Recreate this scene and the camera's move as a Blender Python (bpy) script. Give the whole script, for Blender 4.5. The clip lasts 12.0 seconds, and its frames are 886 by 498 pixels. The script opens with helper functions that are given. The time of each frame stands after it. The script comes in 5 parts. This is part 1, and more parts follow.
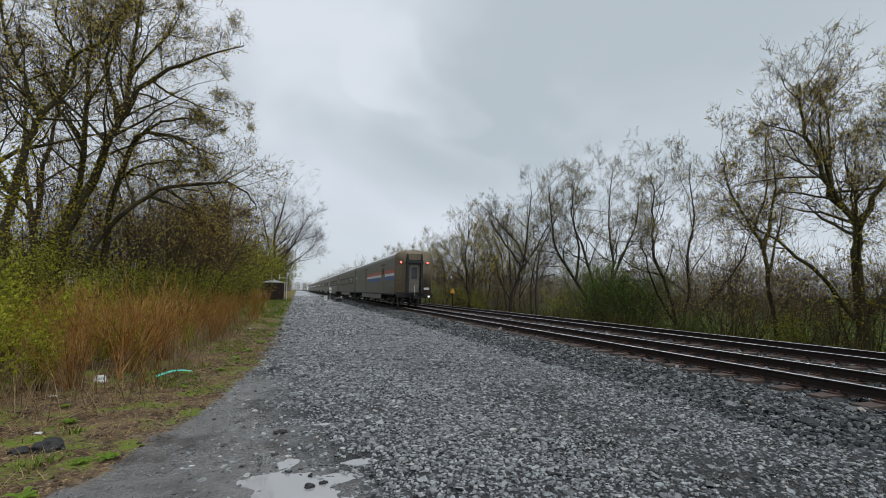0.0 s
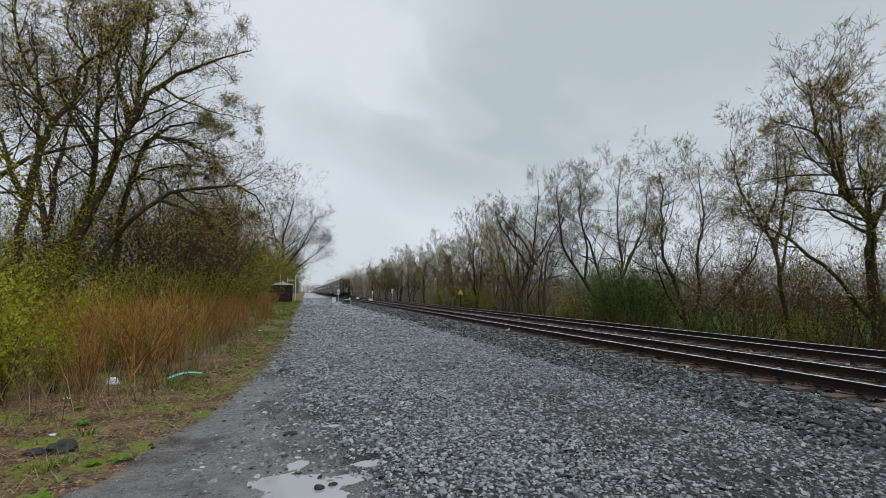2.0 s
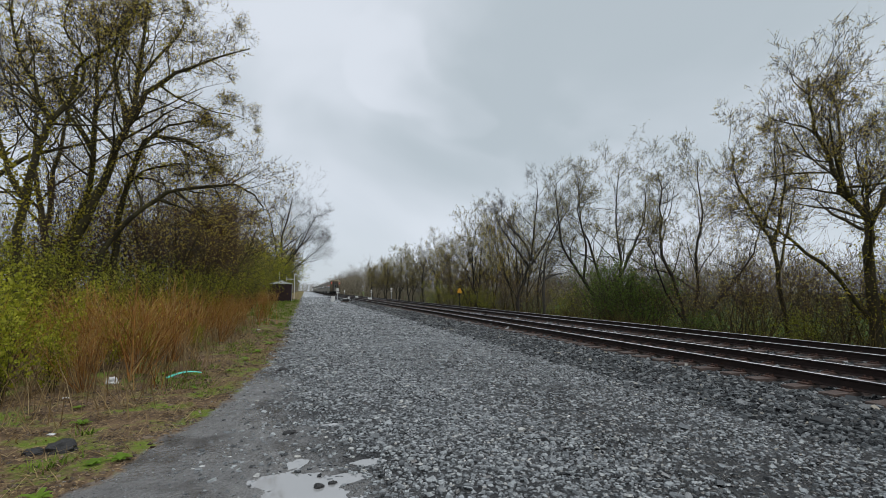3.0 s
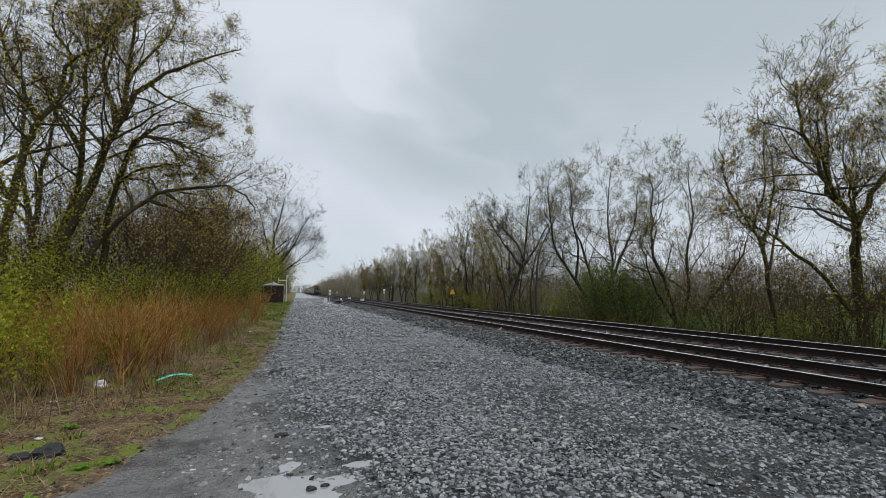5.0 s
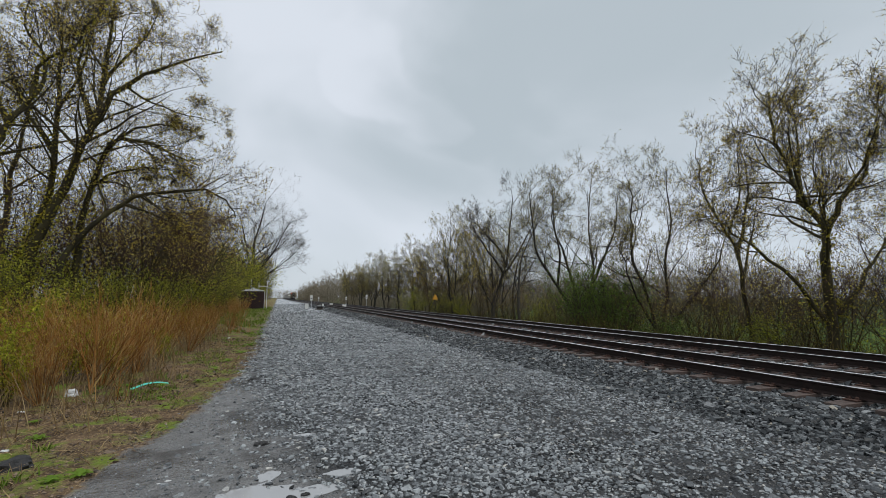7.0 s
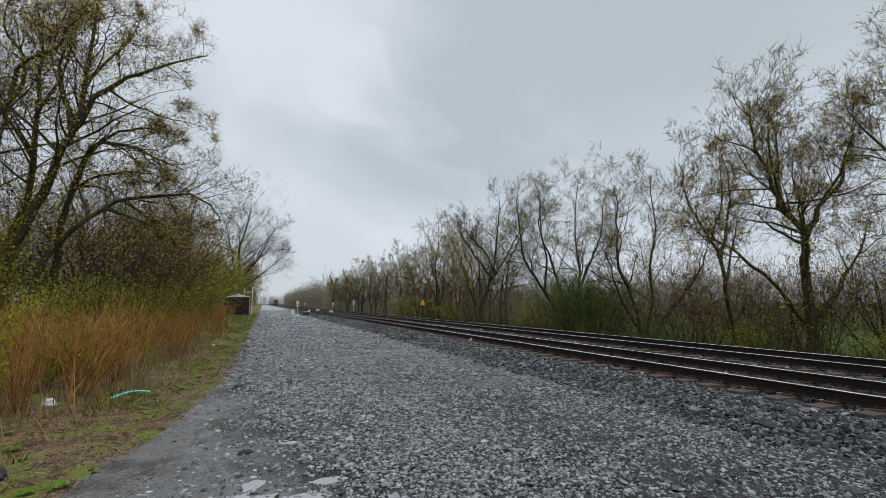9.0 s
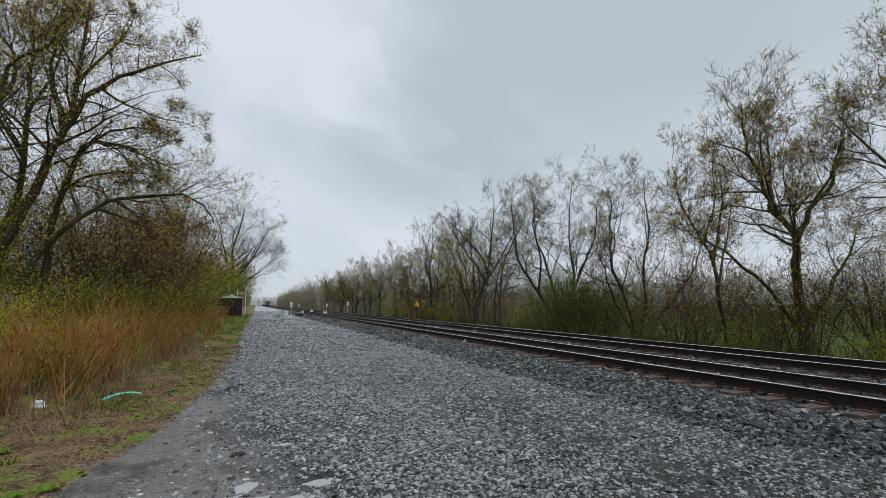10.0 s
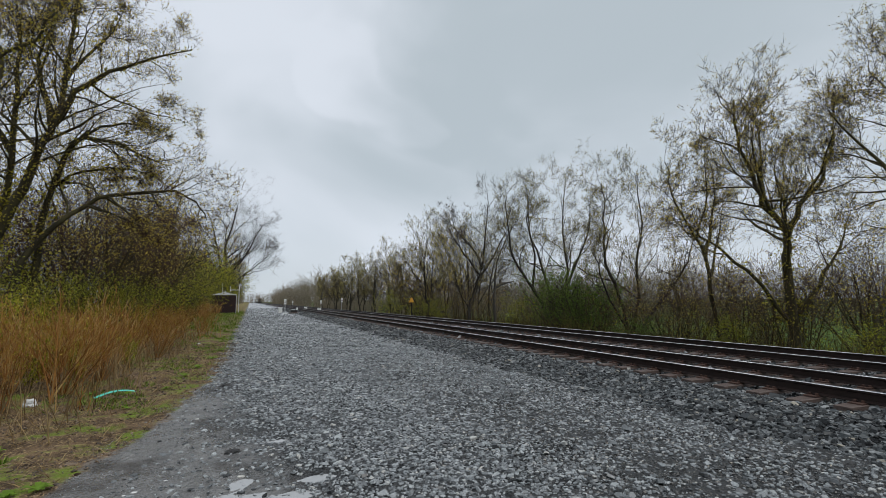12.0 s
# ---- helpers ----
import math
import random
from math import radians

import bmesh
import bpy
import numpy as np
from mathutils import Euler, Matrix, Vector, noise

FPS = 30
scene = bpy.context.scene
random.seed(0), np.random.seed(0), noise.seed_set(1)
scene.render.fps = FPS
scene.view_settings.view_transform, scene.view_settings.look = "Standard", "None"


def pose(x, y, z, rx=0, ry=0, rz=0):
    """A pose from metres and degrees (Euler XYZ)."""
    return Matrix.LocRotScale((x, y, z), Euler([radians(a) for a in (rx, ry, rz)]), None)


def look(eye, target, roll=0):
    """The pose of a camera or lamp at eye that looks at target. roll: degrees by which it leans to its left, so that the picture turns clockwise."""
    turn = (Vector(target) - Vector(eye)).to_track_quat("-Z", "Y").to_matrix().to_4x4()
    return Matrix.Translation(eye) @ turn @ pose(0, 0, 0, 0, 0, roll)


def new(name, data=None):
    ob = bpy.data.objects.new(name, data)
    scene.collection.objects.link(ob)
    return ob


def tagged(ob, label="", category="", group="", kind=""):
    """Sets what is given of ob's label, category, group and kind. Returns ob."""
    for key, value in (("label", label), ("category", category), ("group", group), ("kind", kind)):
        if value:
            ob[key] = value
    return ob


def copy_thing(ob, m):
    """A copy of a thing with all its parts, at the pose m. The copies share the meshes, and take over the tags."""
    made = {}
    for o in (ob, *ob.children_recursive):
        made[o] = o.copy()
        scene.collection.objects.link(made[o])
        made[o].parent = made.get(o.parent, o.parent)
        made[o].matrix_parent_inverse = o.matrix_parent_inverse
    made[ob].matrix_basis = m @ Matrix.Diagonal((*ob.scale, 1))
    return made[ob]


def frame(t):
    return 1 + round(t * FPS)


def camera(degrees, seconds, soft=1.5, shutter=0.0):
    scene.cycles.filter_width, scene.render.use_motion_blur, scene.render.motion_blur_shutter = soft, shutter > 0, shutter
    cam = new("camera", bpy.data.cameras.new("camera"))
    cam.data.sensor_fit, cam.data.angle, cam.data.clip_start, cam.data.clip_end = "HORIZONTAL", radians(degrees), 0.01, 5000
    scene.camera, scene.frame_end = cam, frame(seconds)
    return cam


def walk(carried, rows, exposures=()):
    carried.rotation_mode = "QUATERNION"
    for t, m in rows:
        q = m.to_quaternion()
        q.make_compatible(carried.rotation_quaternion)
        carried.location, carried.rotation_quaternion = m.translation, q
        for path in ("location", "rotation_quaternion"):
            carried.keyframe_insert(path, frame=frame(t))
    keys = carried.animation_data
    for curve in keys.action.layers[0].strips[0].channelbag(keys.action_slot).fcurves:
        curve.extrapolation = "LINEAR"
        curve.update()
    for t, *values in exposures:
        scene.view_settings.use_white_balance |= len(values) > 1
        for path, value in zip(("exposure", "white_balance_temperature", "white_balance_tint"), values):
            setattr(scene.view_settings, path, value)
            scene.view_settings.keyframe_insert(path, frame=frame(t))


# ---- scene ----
EYE = 1.75          # height of the lens over the gravel path
RAIL_Z = 0.42       # top of the rails
CAR_SPEED = 35.6
cam = camera(88.15, 12.0, soft=0.7)
TURNS = [
    (0.0, -17.59, 5.27, 0.70), (0.1, -16.54, 5.25, 0.60), (0.2, -16.09, 5.24, 0.53), (0.3, -15.86, 5.23, 0.48), (0.4, -15.73, 5.23, 0.45),
    (0.5, -15.63, 5.23, 0.43), (1.0, -15.87, 5.32, 0.36), (1.5, -16.30, 5.39, 0.36),
    (2.0, -16.64, 5.42, 0.37), (2.5, -16.77, 5.36, 0.32), (3.0, -16.77, 5.25, 0.23), (5.0, -17.67, 5.40, 0.10),
    (5.5, -18.30, 5.55, 0.02), (6.0, -19.00, 5.74, -0.03), (6.5, -19.53, 5.94, -0.03), (7.0, -19.82, 6.08, -0.01),
    (9.0, -21.39, 6.75, -0.19), (9.5, -21.84, 6.92, -0.19), (10.0, -22.09, 6.90, -0.12), (10.5, -22.28, 6.65, -0.09),
    (11.0, -22.47, 6.47, -0.23), (11.5, -22.66, 6.38, -0.37), (12.0, -22.82, 6.40, -0.42)]
walk(cam, [(t, pose(0, 0, EYE, 90 + tilt, 0, turn) @ pose(0, 0, 0, 0, 0, roll)) for t, turn, tilt, roll in TURNS])

# ---- sky and light ----
world = bpy.data.worlds.new("overcast_sky")
scene.world = world
world.use_nodes = True
wn, wl = world.node_tree.nodes, world.node_tree.links
wn.clear()
w_out = wn.new("ShaderNodeOutputWorld")
w_sky = wn.new("ShaderNodeTexSky")
w_sky.sky_type, w_sky.sun_disc = "NISHITA", False
w_sky.sun_elevation, w_sky.sun_rotation = radians(50), radians(200)
w_b1 = wn.new("ShaderNodeBackground")
w_b1.inputs["Strength"].default_value = 0.08
wl.new(w_sky.outputs[0], w_b1.inputs[0])
w_tc = wn.new("ShaderNodeTexCoord")
w_map = wn.new("ShaderNodeMapping")
w_map.inputs["Scale"].default_value = (1.0, 1.0, 1.6)
w_map.inputs["Location"].default_value = (0.35, 0.1, 0.0)
wl.new(w_tc.outputs["Generated"], w_map.inputs[0])
w_n1 = wn.new("ShaderNodeTexNoise")
w_n1.inputs["Scale"].default_value, w_n1.inputs["Detail"].default_value = 2.1, 4
w_n1.inputs["Roughness"].default_value, w_n1.inputs["Distortion"].default_value = 0.42, 0.4
wl.new(w_map.outputs[0], w_n1.inputs["Vector"])
# banks of cloud, thinner or thicker, with soft torn edges
w_warp = wn.new("ShaderNodeVectorMath")
w_warp.operation = "MULTIPLY_ADD"
w_warp.inputs[1].default_value, w_warp.inputs[2].default_value = (0.2, 0.2, 0.2), (-0.1, -0.1, -0.1)
wl.new(w_n1.outputs["Color"], w_warp.inputs[0])
w_dir = wn.new("ShaderNodeVectorMath")
wl.new(w_tc.outputs["Generated"], w_dir.inputs[0])
wl.new(w_warp.outputs[0], w_dir.inputs[1])
cloud = w_n1.outputs[0]
CLOUD_BANKS = ((6, 32, 22, 0.11), (14, 27, 9, 0.11), (26, 27, 15, -0.2), (36, 18, 18, -0.1), (50, 34, 22, -0.06), (-2, 16, 24, 0.06), (28, 5, 22, 0.08), (56, 14, 20, 0.03))
for bearing, rise, wide, gain in CLOUD_BANKS:
    w_dot = wn.new("ShaderNodeVectorMath")
    w_dot.operation = "DOT_PRODUCT"
    w_dot.inputs[1].default_value = (math.sin(radians(bearing)) * math.cos(radians(rise)), math.cos(radians(bearing)) * math.cos(radians(rise)), math.sin(radians(rise)))
    wl.new(w_dir.outputs[0], w_dot.inputs[0])
    w_soft = wn.new("ShaderNodeMapRange")
    w_soft.interpolation_type = "SMOOTHERSTEP"
    w_soft.inputs["From Min"].default_value, w_soft.inputs["From Max"].default_value = math.cos(radians(wide)), 1.0
    w_soft.inputs["To Min"].default_value, w_soft.inputs["To Max"].default_value = 0.0, gain
    wl.new(w_dot.outputs["Value"], w_soft.inputs["Value"])
    w_add = wn.new("ShaderNodeMath")
    wl.new(cloud, w_add.inputs[0])
    wl.new(w_soft.outputs[0], w_add.inputs[1])
    cloud = w_add.outputs[0]
w_ramp = wn.new("ShaderNodeValToRGB")
w_ramp.color_ramp.interpolation = "EASE"
w_ramp.color_ramp.elements[0].position, w_ramp.color_ramp.elements[0].color = 0.26, (0.42, 0.478, 0.52, 1)
w_ramp.color_ramp.elements[1].position, w_ramp.color_ramp.elements[1].color = 0.78, (0.63, 0.675, 0.74, 1)
wl.new(cloud, w_ramp.inputs[0])
w_b2 = wn.new("ShaderNodeBackground")
w_b2.inputs["Strength"].default_value = 1.19
wl.new(w_ramp.outputs[0], w_b2.inputs[0])
w_mix = wn.new("ShaderNodeMixShader")
w_mix.inputs[0].default_value = 0.92
wl.new(w_b1.outputs[0], w_mix.inputs[1])
wl.new(w_b2.outputs[0], w_mix.inputs[2])
wl.new(w_mix.outputs[0], w_out.inputs[0])
sun = new("sun", bpy.data.lights.new("sun", "SUN"))
sun.data.energy, sun.data.angle, sun.data.color = 1.5, radians(40), (1.0, 0.98, 0.95)
sun.matrix_world = look((0, 0, 60), (-14, 22, 0))


# ---- materials ----
class Mat:
    """A node material with the few nodes that the surfaces here need."""

    def __init__(self, name, rough=0.7, metal=0.0, spec=0.5):
        self.m = bpy.data.materials.new(name)
        self.m.use_nodes = True
        self.n, self.l = self.m.node_tree.nodes, self.m.node_tree.links
        self.b = self.n["Principled BSDF"]
        self.b.inputs["Roughness"].default_value = rough
        self.b.inputs["Metallic"].default_value = metal
        self.b.inputs["Specular IOR Level"].default_value = spec

    def coord(self, kind="Object"):
        if kind == "World":
            return self.n.new("ShaderNodeNewGeometry").outputs["Position"]
        return self.n.new("ShaderNodeTexCoord").outputs[kind]

    def noise(self, scale, detail=4, rough=0.55, vec=None, stretch=None):
        node = self.n.new("ShaderNodeTexNoise")
        node.inputs["Scale"].default_value, node.inputs["Detail"].default_value = scale, detail
        node.inputs["Roughness"].default_value = rough
        vec = vec or self.coord()
        if stretch:
            mp = self.n.new("ShaderNodeMapping")
            mp.inputs["Scale"].default_value = stretch
            self.l.new(vec, mp.inputs[0])
            vec = mp.outputs[0]
        self.l.new(vec, node.inputs["Vector"])
        return node.outputs[0]

    def ramp(self, fac, stops):
        node = self.n.new("ShaderNodeValToRGB")
        e = node.color_ramp.elements
        while len(e) < len(stops):
            e.new(0.5)
        for el, (pos, col) in zip(e, stops):
            el.position = pos
            el.color = (*col, 1) if len(col) == 3 else col
        self.l.new(fac, node.inputs[0])
        return node.outputs[0]

    def mix(self, fac, a, b, blend="MIX"):
        node = self.n.new("ShaderNodeMix")
        node.data_type, node.blend_type = "RGBA", blend
        for sock, v in ((node.inputs[0], fac), (node.inputs[6], a), (node.inputs[7], b)):
            if isinstance(v, bpy.types.NodeSocket):
                self.l.new(v, sock)
            elif isinstance(v, (int, float)):
                sock.default_value = v
            else:
                sock.default_value = (*v, 1)
        return node.outputs[2]

    def math(self, op, a, b=0.0, c=None):
        node = self.n.new("ShaderNodeMath")
        node.operation = op
        for sock, v in zip(node.inputs, (a, b) if c is None else (a, b, c)):
            if isinstance(v, bpy.types.NodeSocket):
                self.l.new(v, sock)
            else:
                sock.default_value = v
        return node.outputs[0]

    def color(self, sock):
        if isinstance(sock, bpy.types.NodeSocket):
            self.l.new(sock, self.b.inputs["Base Color"])
        else:
            self.b.inputs["Base Color"].default_value = (*sock, 1)
        return self

    def rough(self, sock):
        self.l.new(sock, self.b.inputs["Roughness"])
        return self

    def bump(self, sock, strength=0.4, distance=0.02):
        node = self.n.new("ShaderNodeBump")
        node.inputs["Strength"].default_value, node.inputs["Distance"].default_value = strength, distance
        self.l.new(sock, node.inputs["Height"])
        self.l.new(node.outputs[0], self.b.inputs["Normal"])
        return self

    def glow(self, col, strength):
        self.b.inputs["Emission Color"].default_value = (*col, 1)
        self.b.inputs["Emission Strength"].default_value = strength
        return self

    def island(self):
        return self.n.new("ShaderNodeNewGeometry").outputs["Random Per Island"]

    def each(self):
        return self.n.new("ShaderNodeObjectInfo").outputs["Random"]


def simple(name, a, b, scale, rough=0.7, metal=0.0, bump=0.2, stretch=None, kind="Object", spec=0.5):
    """Two tones mixed at two scales, with a fine relief."""
    m = Mat(name, rough, metal, spec)
    v = m.coord(kind)
    big = m.noise(scale, 5, 0.6, v, stretch)
    fine = m.noise(scale * 9, 3, 0.6, v, stretch)
    col = m.mix(m.ramp(big, [(0.32, (0, 0, 0)), (0.68, (1, 1, 1))]), a, b)
    m.color(m.mix(0.35, col, m.mix(fine, a, b), "MIX"))
    if bump:
        m.bump(fine, bump, 0.01)
    return m


def varied(name, tones, rough=0.5, by="island", grain=60, spec=0.5, bump=0.3):
    """Pieces that differ one by one: a tone for each, with grain."""
    m = Mat(name, rough, 0, spec)
    base = m.ramp(m.island() if by == "island" else m.each(), tones)
    g = m.noise(grain, 3, 0.6, m.coord("World"))
    m.color(m.mix(0.6, base, m.ramp(g, [(0.3, (0.45, 0.45, 0.45)), (0.7, (1.35, 1.35, 1.35))]), "MULTIPLY"))
    if bump:
        m.bump(g, bump, 0.004)
    return m


STONE_TONES = [(0.0, (0.014, 0.015, 0.016)), (0.35, (0.135, 0.144, 0.15)), (0.7, (0.25, 0.267, 0.275)), (0.96, (0.38, 0.4, 0.405)), (1.0, (0.48, 0.46, 0.42))]
M_STONE = varied("wet_gravel", STONE_TONES, 0.28, spec=0.5).m
M_STONE_EACH = varied("wet_gravel_single", STONE_TONES, 0.28, "each", spec=0.5).m
BALLAST_TONES = [(0.0, (0.006, 0.006, 0.007)), (0.4, (0.034, 0.037, 0.039)), (0.8, (0.14, 0.151, 0.156)), (0.97, (0.25, 0.258, 0.26)), (1.0, (0.3, 0.27, 0.21))]
M_BALLAST = varied("wet_ballast", BALLAST_TONES, 0.42, spec=0.25).m
M_FINES = varied("fine_chippings", [(0, (0.03, 0.03, 0.03)), (0.6, (0.12, 0.115, 0.108)), (0.97, (0.25, 0.235, 0.215)), (1, (0.45, 0.4, 0.32))], 0.4, spec=0.35).m


def edge_left(y):
    """Where the grass verge meets the bare ground."""
    return -0.45 - 3.6 * math.exp(-y / 5.3)


def ground_material():
    m = Mat("ground_gravel_mud_and_grass", 0.6)
    pos = m.coord("World")
    sep = m.n.new("ShaderNodeSeparateXYZ")
    m.l.new(pos, sep.inputs[0])
    x, y = sep.outputs[0], sep.outputs[1]
    wob = m.noise(0.9, 5, 0.65, pos)
    wobs = m.math("MULTIPLY_ADD", wob, 1.6, -0.8)
    # gravel bed: fine crushed stone between the larger ones
    vor = m.n.new("ShaderNodeTexVoronoi")
    vor.inputs["Scale"].default_value = 21
    m.l.new(pos, vor.inputs["Vector"])
    stone = m.ramp(m.math("MULTIPLY", vor.outputs["Color"], 1.0), [(0.0, (0.04, 0.042, 0.045)), (0.5, (0.2, 0.21, 0.215)), (1.0, (0.48, 0.495, 0.5))])
    # close by, grit between the stones is painted near black as their shade
    shaded_grit = m.mix(m.noise(30, 4, 0.6, pos), (0.006, 0.006, 0.0065), (0.03, 0.031, 0.032))
    # this painted gap shade fades out along y to the plain stone colour
    stone = m.mix(m.ramp(m.math("MULTIPLY_ADD", y, 0.035, m.math("MULTIPLY", wobs, 0.12)), [(0.3, (0, 0, 0)), (0.9, (1, 1, 1))]), shaded_grit, stone)
    # bare wet mud
    mud = m.mix(m.noise(3.0, 6, 0.65, pos), (0.05, 0.048, 0.047), (0.3, 0.295, 0.29))
    mud = m.mix(m.ramp(m.noise(0.75, 5, 0.6, pos), [(0.36, (0.8, 0.8, 0.8)), (0.48, (0, 0, 0))]), mud, (0.05, 0.043, 0.038))
    mud = m.mix(0.5, mud, m.ramp(m.noise(55, 4, 0.7, pos), [(0.35, (0.35, 0.35, 0.35)), (0.65, (1.5, 1.5, 1.5))]), "MULTIPLY")
    # verge: earth, straw and green
    earth = m.mix(m.ramp(m.noise(2.2, 6, 0.7, pos), [(0.3, (0, 0, 0)), (0.7, (1, 1, 1))]), (0.03, 0.021, 0.015), (0.27, 0.18, 0.11))
    straw = m.mix(m.ramp(m.noise(19.0, 6, 0.75, pos, (1, 0.6, 1)), [(0.52, (0, 0, 0)), (0.68, (1, 1, 1))]), earth, (0.5, 0.36, 0.19))
    verge = m.mix(m.ramp(m.noise(1.1, 5, 0.7, pos), [(0.5, (0, 0, 0)), (0.6, (1, 1, 1))]), straw, m.mix(m.noise(14, 4, 0.7, pos), (0.07, 0.1, 0.02), (0.24, 0.31, 0.05)))
    field = m.mix(m.noise(0.35, 5, 0.7, pos), (0.055, 0.075, 0.022), (0.085, 0.14, 0.028))
    scrub = m.mix(m.noise(0.6, 6, 0.7, pos), (0.07, 0.06, 0.02), (0.13, 0.14, 0.03))
    # left edge of the gravel and of the verge, which run together along the path
    ahead = m.math("MAXIMUM", y, 3.2)
    exp = m.math("EXPONENT", m.math("DIVIDE", ahead, -5.3))
    ge = m.math("MULTIPLY_ADD", exp, -3.6, -0.45)
    d1 = m.math("SUBTRACT", m.math("MULTIPLY_ADD", wobs, 0.8, x), ge)
    is_mud = m.ramp(d1, [(0.0, (0, 0, 0)), (0.12, (1, 1, 1))])
    gv = m.math("MULTIPLY_ADD", m.math("EXPONENT", m.math("DIVIDE", ahead, -3.3)), 4.4, -0.95)
    d2 = m.math("SUBTRACT", m.math("MULTIPLY_ADD", wobs, 0.8, x), gv)
    is_gravel = m.ramp(d2, [(0.0, (0, 0, 0)), (0.7, (1, 1, 1))])
    bed = m.mix(vor.outputs["Color"], (0.012, 0.012, 0.013), (0.1, 0.104, 0.108))
    d5 = m.math("SUBTRACT", m.math("MULTIPLY_ADD", wobs, 0.35, x), 6.0)
    stone = m.mix(m.ramp(d5, [(0.0, (0, 0, 0)), (0.5, (1, 1, 1))]), stone, bed)
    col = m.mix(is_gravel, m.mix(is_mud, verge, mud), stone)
    d3 = m.math("SUBTRACT", m.math("MULTIPLY_ADD", wobs, 0.6, x), 15.2)
    col = m.mix(m.ramp(d3, [(0.0, (0, 0, 0)), (0.4, (1, 1, 1))]), col, scrub)
    d4 = m.math("MULTIPLY", m.math("SUBTRACT", m.math("MULTIPLY_ADD", wobs, 4.0, x), 24.0), 0.2)
    col = m.mix(m.ramp(d4, [(0.0, (0, 0, 0)), (0.5, (1, 1, 1))]), col, field)
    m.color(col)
    wet = m.ramp(m.noise(0.8, 5, 0.6, pos), [(0.4, (0.14, 0.14, 0.14)), (0.62, (0.5, 0.5, 0.5))])
    dry = m.math("MAXIMUM", m.math("SUBTRACT", 1.0, is_mud), m.math("GREATER_THAN", x, 14.8))
    m.rough(m.math("MAXIMUM", wet, m.math("MULTIPLY", dry, 0.95)))
    m.l.new(m.math("MULTIPLY_ADD", dry, -0.4, 0.5), m.b.inputs["Specular IOR Level"])
    m.bump(m.math("ADD", vor.outputs["Distance"], m.noise(40, 5, 0.65, pos)), 0.9, 0.03)
    return m.m


M_GROUND = ground_material()
M_WATER = Mat("puddle_water", 0.03, 0, 0.9).color((0.3, 0.3, 0.3)).m
M_WATER.node_tree.nodes["Principled BSDF"].inputs["IOR"].default_value = 1.8
M_RAIL = simple("rusty_rail_side", (0.012, 0.008, 0.007), (0.028, 0.015, 0.012), 4, 0.7, 0.1, 0.2, None, "Object", 0.3).m
M_RAILHEAD = simple("polished_rail_head", (0.42, 0.43, 0.45), (0.2, 0.2, 0.21), 3, 0.34, 1.0, 0.0).m
M_TIE = simple("weathered_wood_tie", (0.045, 0.03, 0.025), (0.13, 0.092, 0.077), 3, 0.6, 0, 0.5, (1, 8, 8)).m
M_PLATE = simple("rusted_tie_plate", (0.05, 0.026, 0.02), (0.11, 0.06, 0.045), 14, 0.65, 0.3, 0.3).m
M_STEEL = simple("dull_stainless_side", (0.13, 0.12, 0.10), (0.22, 0.21, 0.19), 1.2, 0.45, 0.5, 0.05, (1, 0.4, 3)).m
M_DIRTY = simple("grimy_brown_end", (0.12, 0.095, 0.06), (0.21, 0.17, 0.115), 1.4, 0.5, 0.2, 0.08, (2, 2, 0.7)).m
M_ROOF = simple("pale_car_roof", (0.55, 0.56, 0.58), (0.7, 0.7, 0.72), 1.5, 0.4, 0.3, 0.05).m
M_UNDER = simple("black_underframe", (0.012, 0.012, 0.013), (0.035, 0.032, 0.03), 5, 0.6, 0.3, 0.2).m
M_RUBBER = simple("black_diaphragm", (0.015, 0.015, 0.016), (0.03, 0.03, 0.03), 8, 0.7, 0, 0.2).m
M_RED = simple("red_stripe", (0.42, 0.06, 0.045), (0.5, 0.085, 0.06), 3, 0.4, 0.1, 0.02).m
M_WHITE = simple("white_stripe", (0.6, 0.6, 0.6), (0.72, 0.72, 0.72), 3, 0.4, 0.1, 0.02).m
M_BLUE = simple("blue_stripe", (0.03, 0.09, 0.27), (0.045, 0.12, 0.33), 3, 0.4, 0.1, 0.02).m
M_GLASS = Mat("dark_window_glass", 0.06, 0, 0.6).color((0.012, 0.014, 0.016)).m
M_MARKER = Mat("red_marker_lens", 0.3).color((0.6, 0.02, 0.02)).glow((1.0, 0.08, 0.06), 7.0).m
M_LAMP = Mat("white_lamp_lens", 0.3).color((0.8, 0.8, 0.75)).glow((1.0, 0.95, 0.8), 0.9).m
M_DOOR = simple("stained_steel_door", (0.11, 0.10, 0.08), (0.24, 0.225, 0.19), 2.5, 0.5, 0.4, 0.1, (2, 2, 0.6)).m
M_WHEEL = simple("worn_wheel_steel", (0.05, 0.045, 0.04), (0.12, 0.1, 0.09), 8, 0.45, 0.7, 0.1).m
M_MAROON = simple("stained_maroon_steel", (0.015, 0.007, 0.008), (0.04, 0.016, 0.017), 1.5, 0.55, 0.2, 0.15, (2, 2, 0.6)).m
M_GALV = simple("galvanised_steel", (0.38, 0.39, 0.40), (0.55, 0.56, 0.57), 3, 0.45, 0.6, 0.06).m
M_YELLOW = simple("yellow_sign_paint", (0.65, 0.3, 0.02), (0.72, 0.36, 0.03), 5, 0.5, 0, 0.05).m
M_WPAINT = simple("white_sign_paint", (0.6, 0.6, 0.58), (0.78, 0.78, 0.76), 6, 0.5, 0, 0.05).m
M_TRASH = simple("dirty_white_plastic", (0.45, 0.45, 0.44), (0.7, 0.7, 0.69), 12, 0.4, 0, 0.3).m
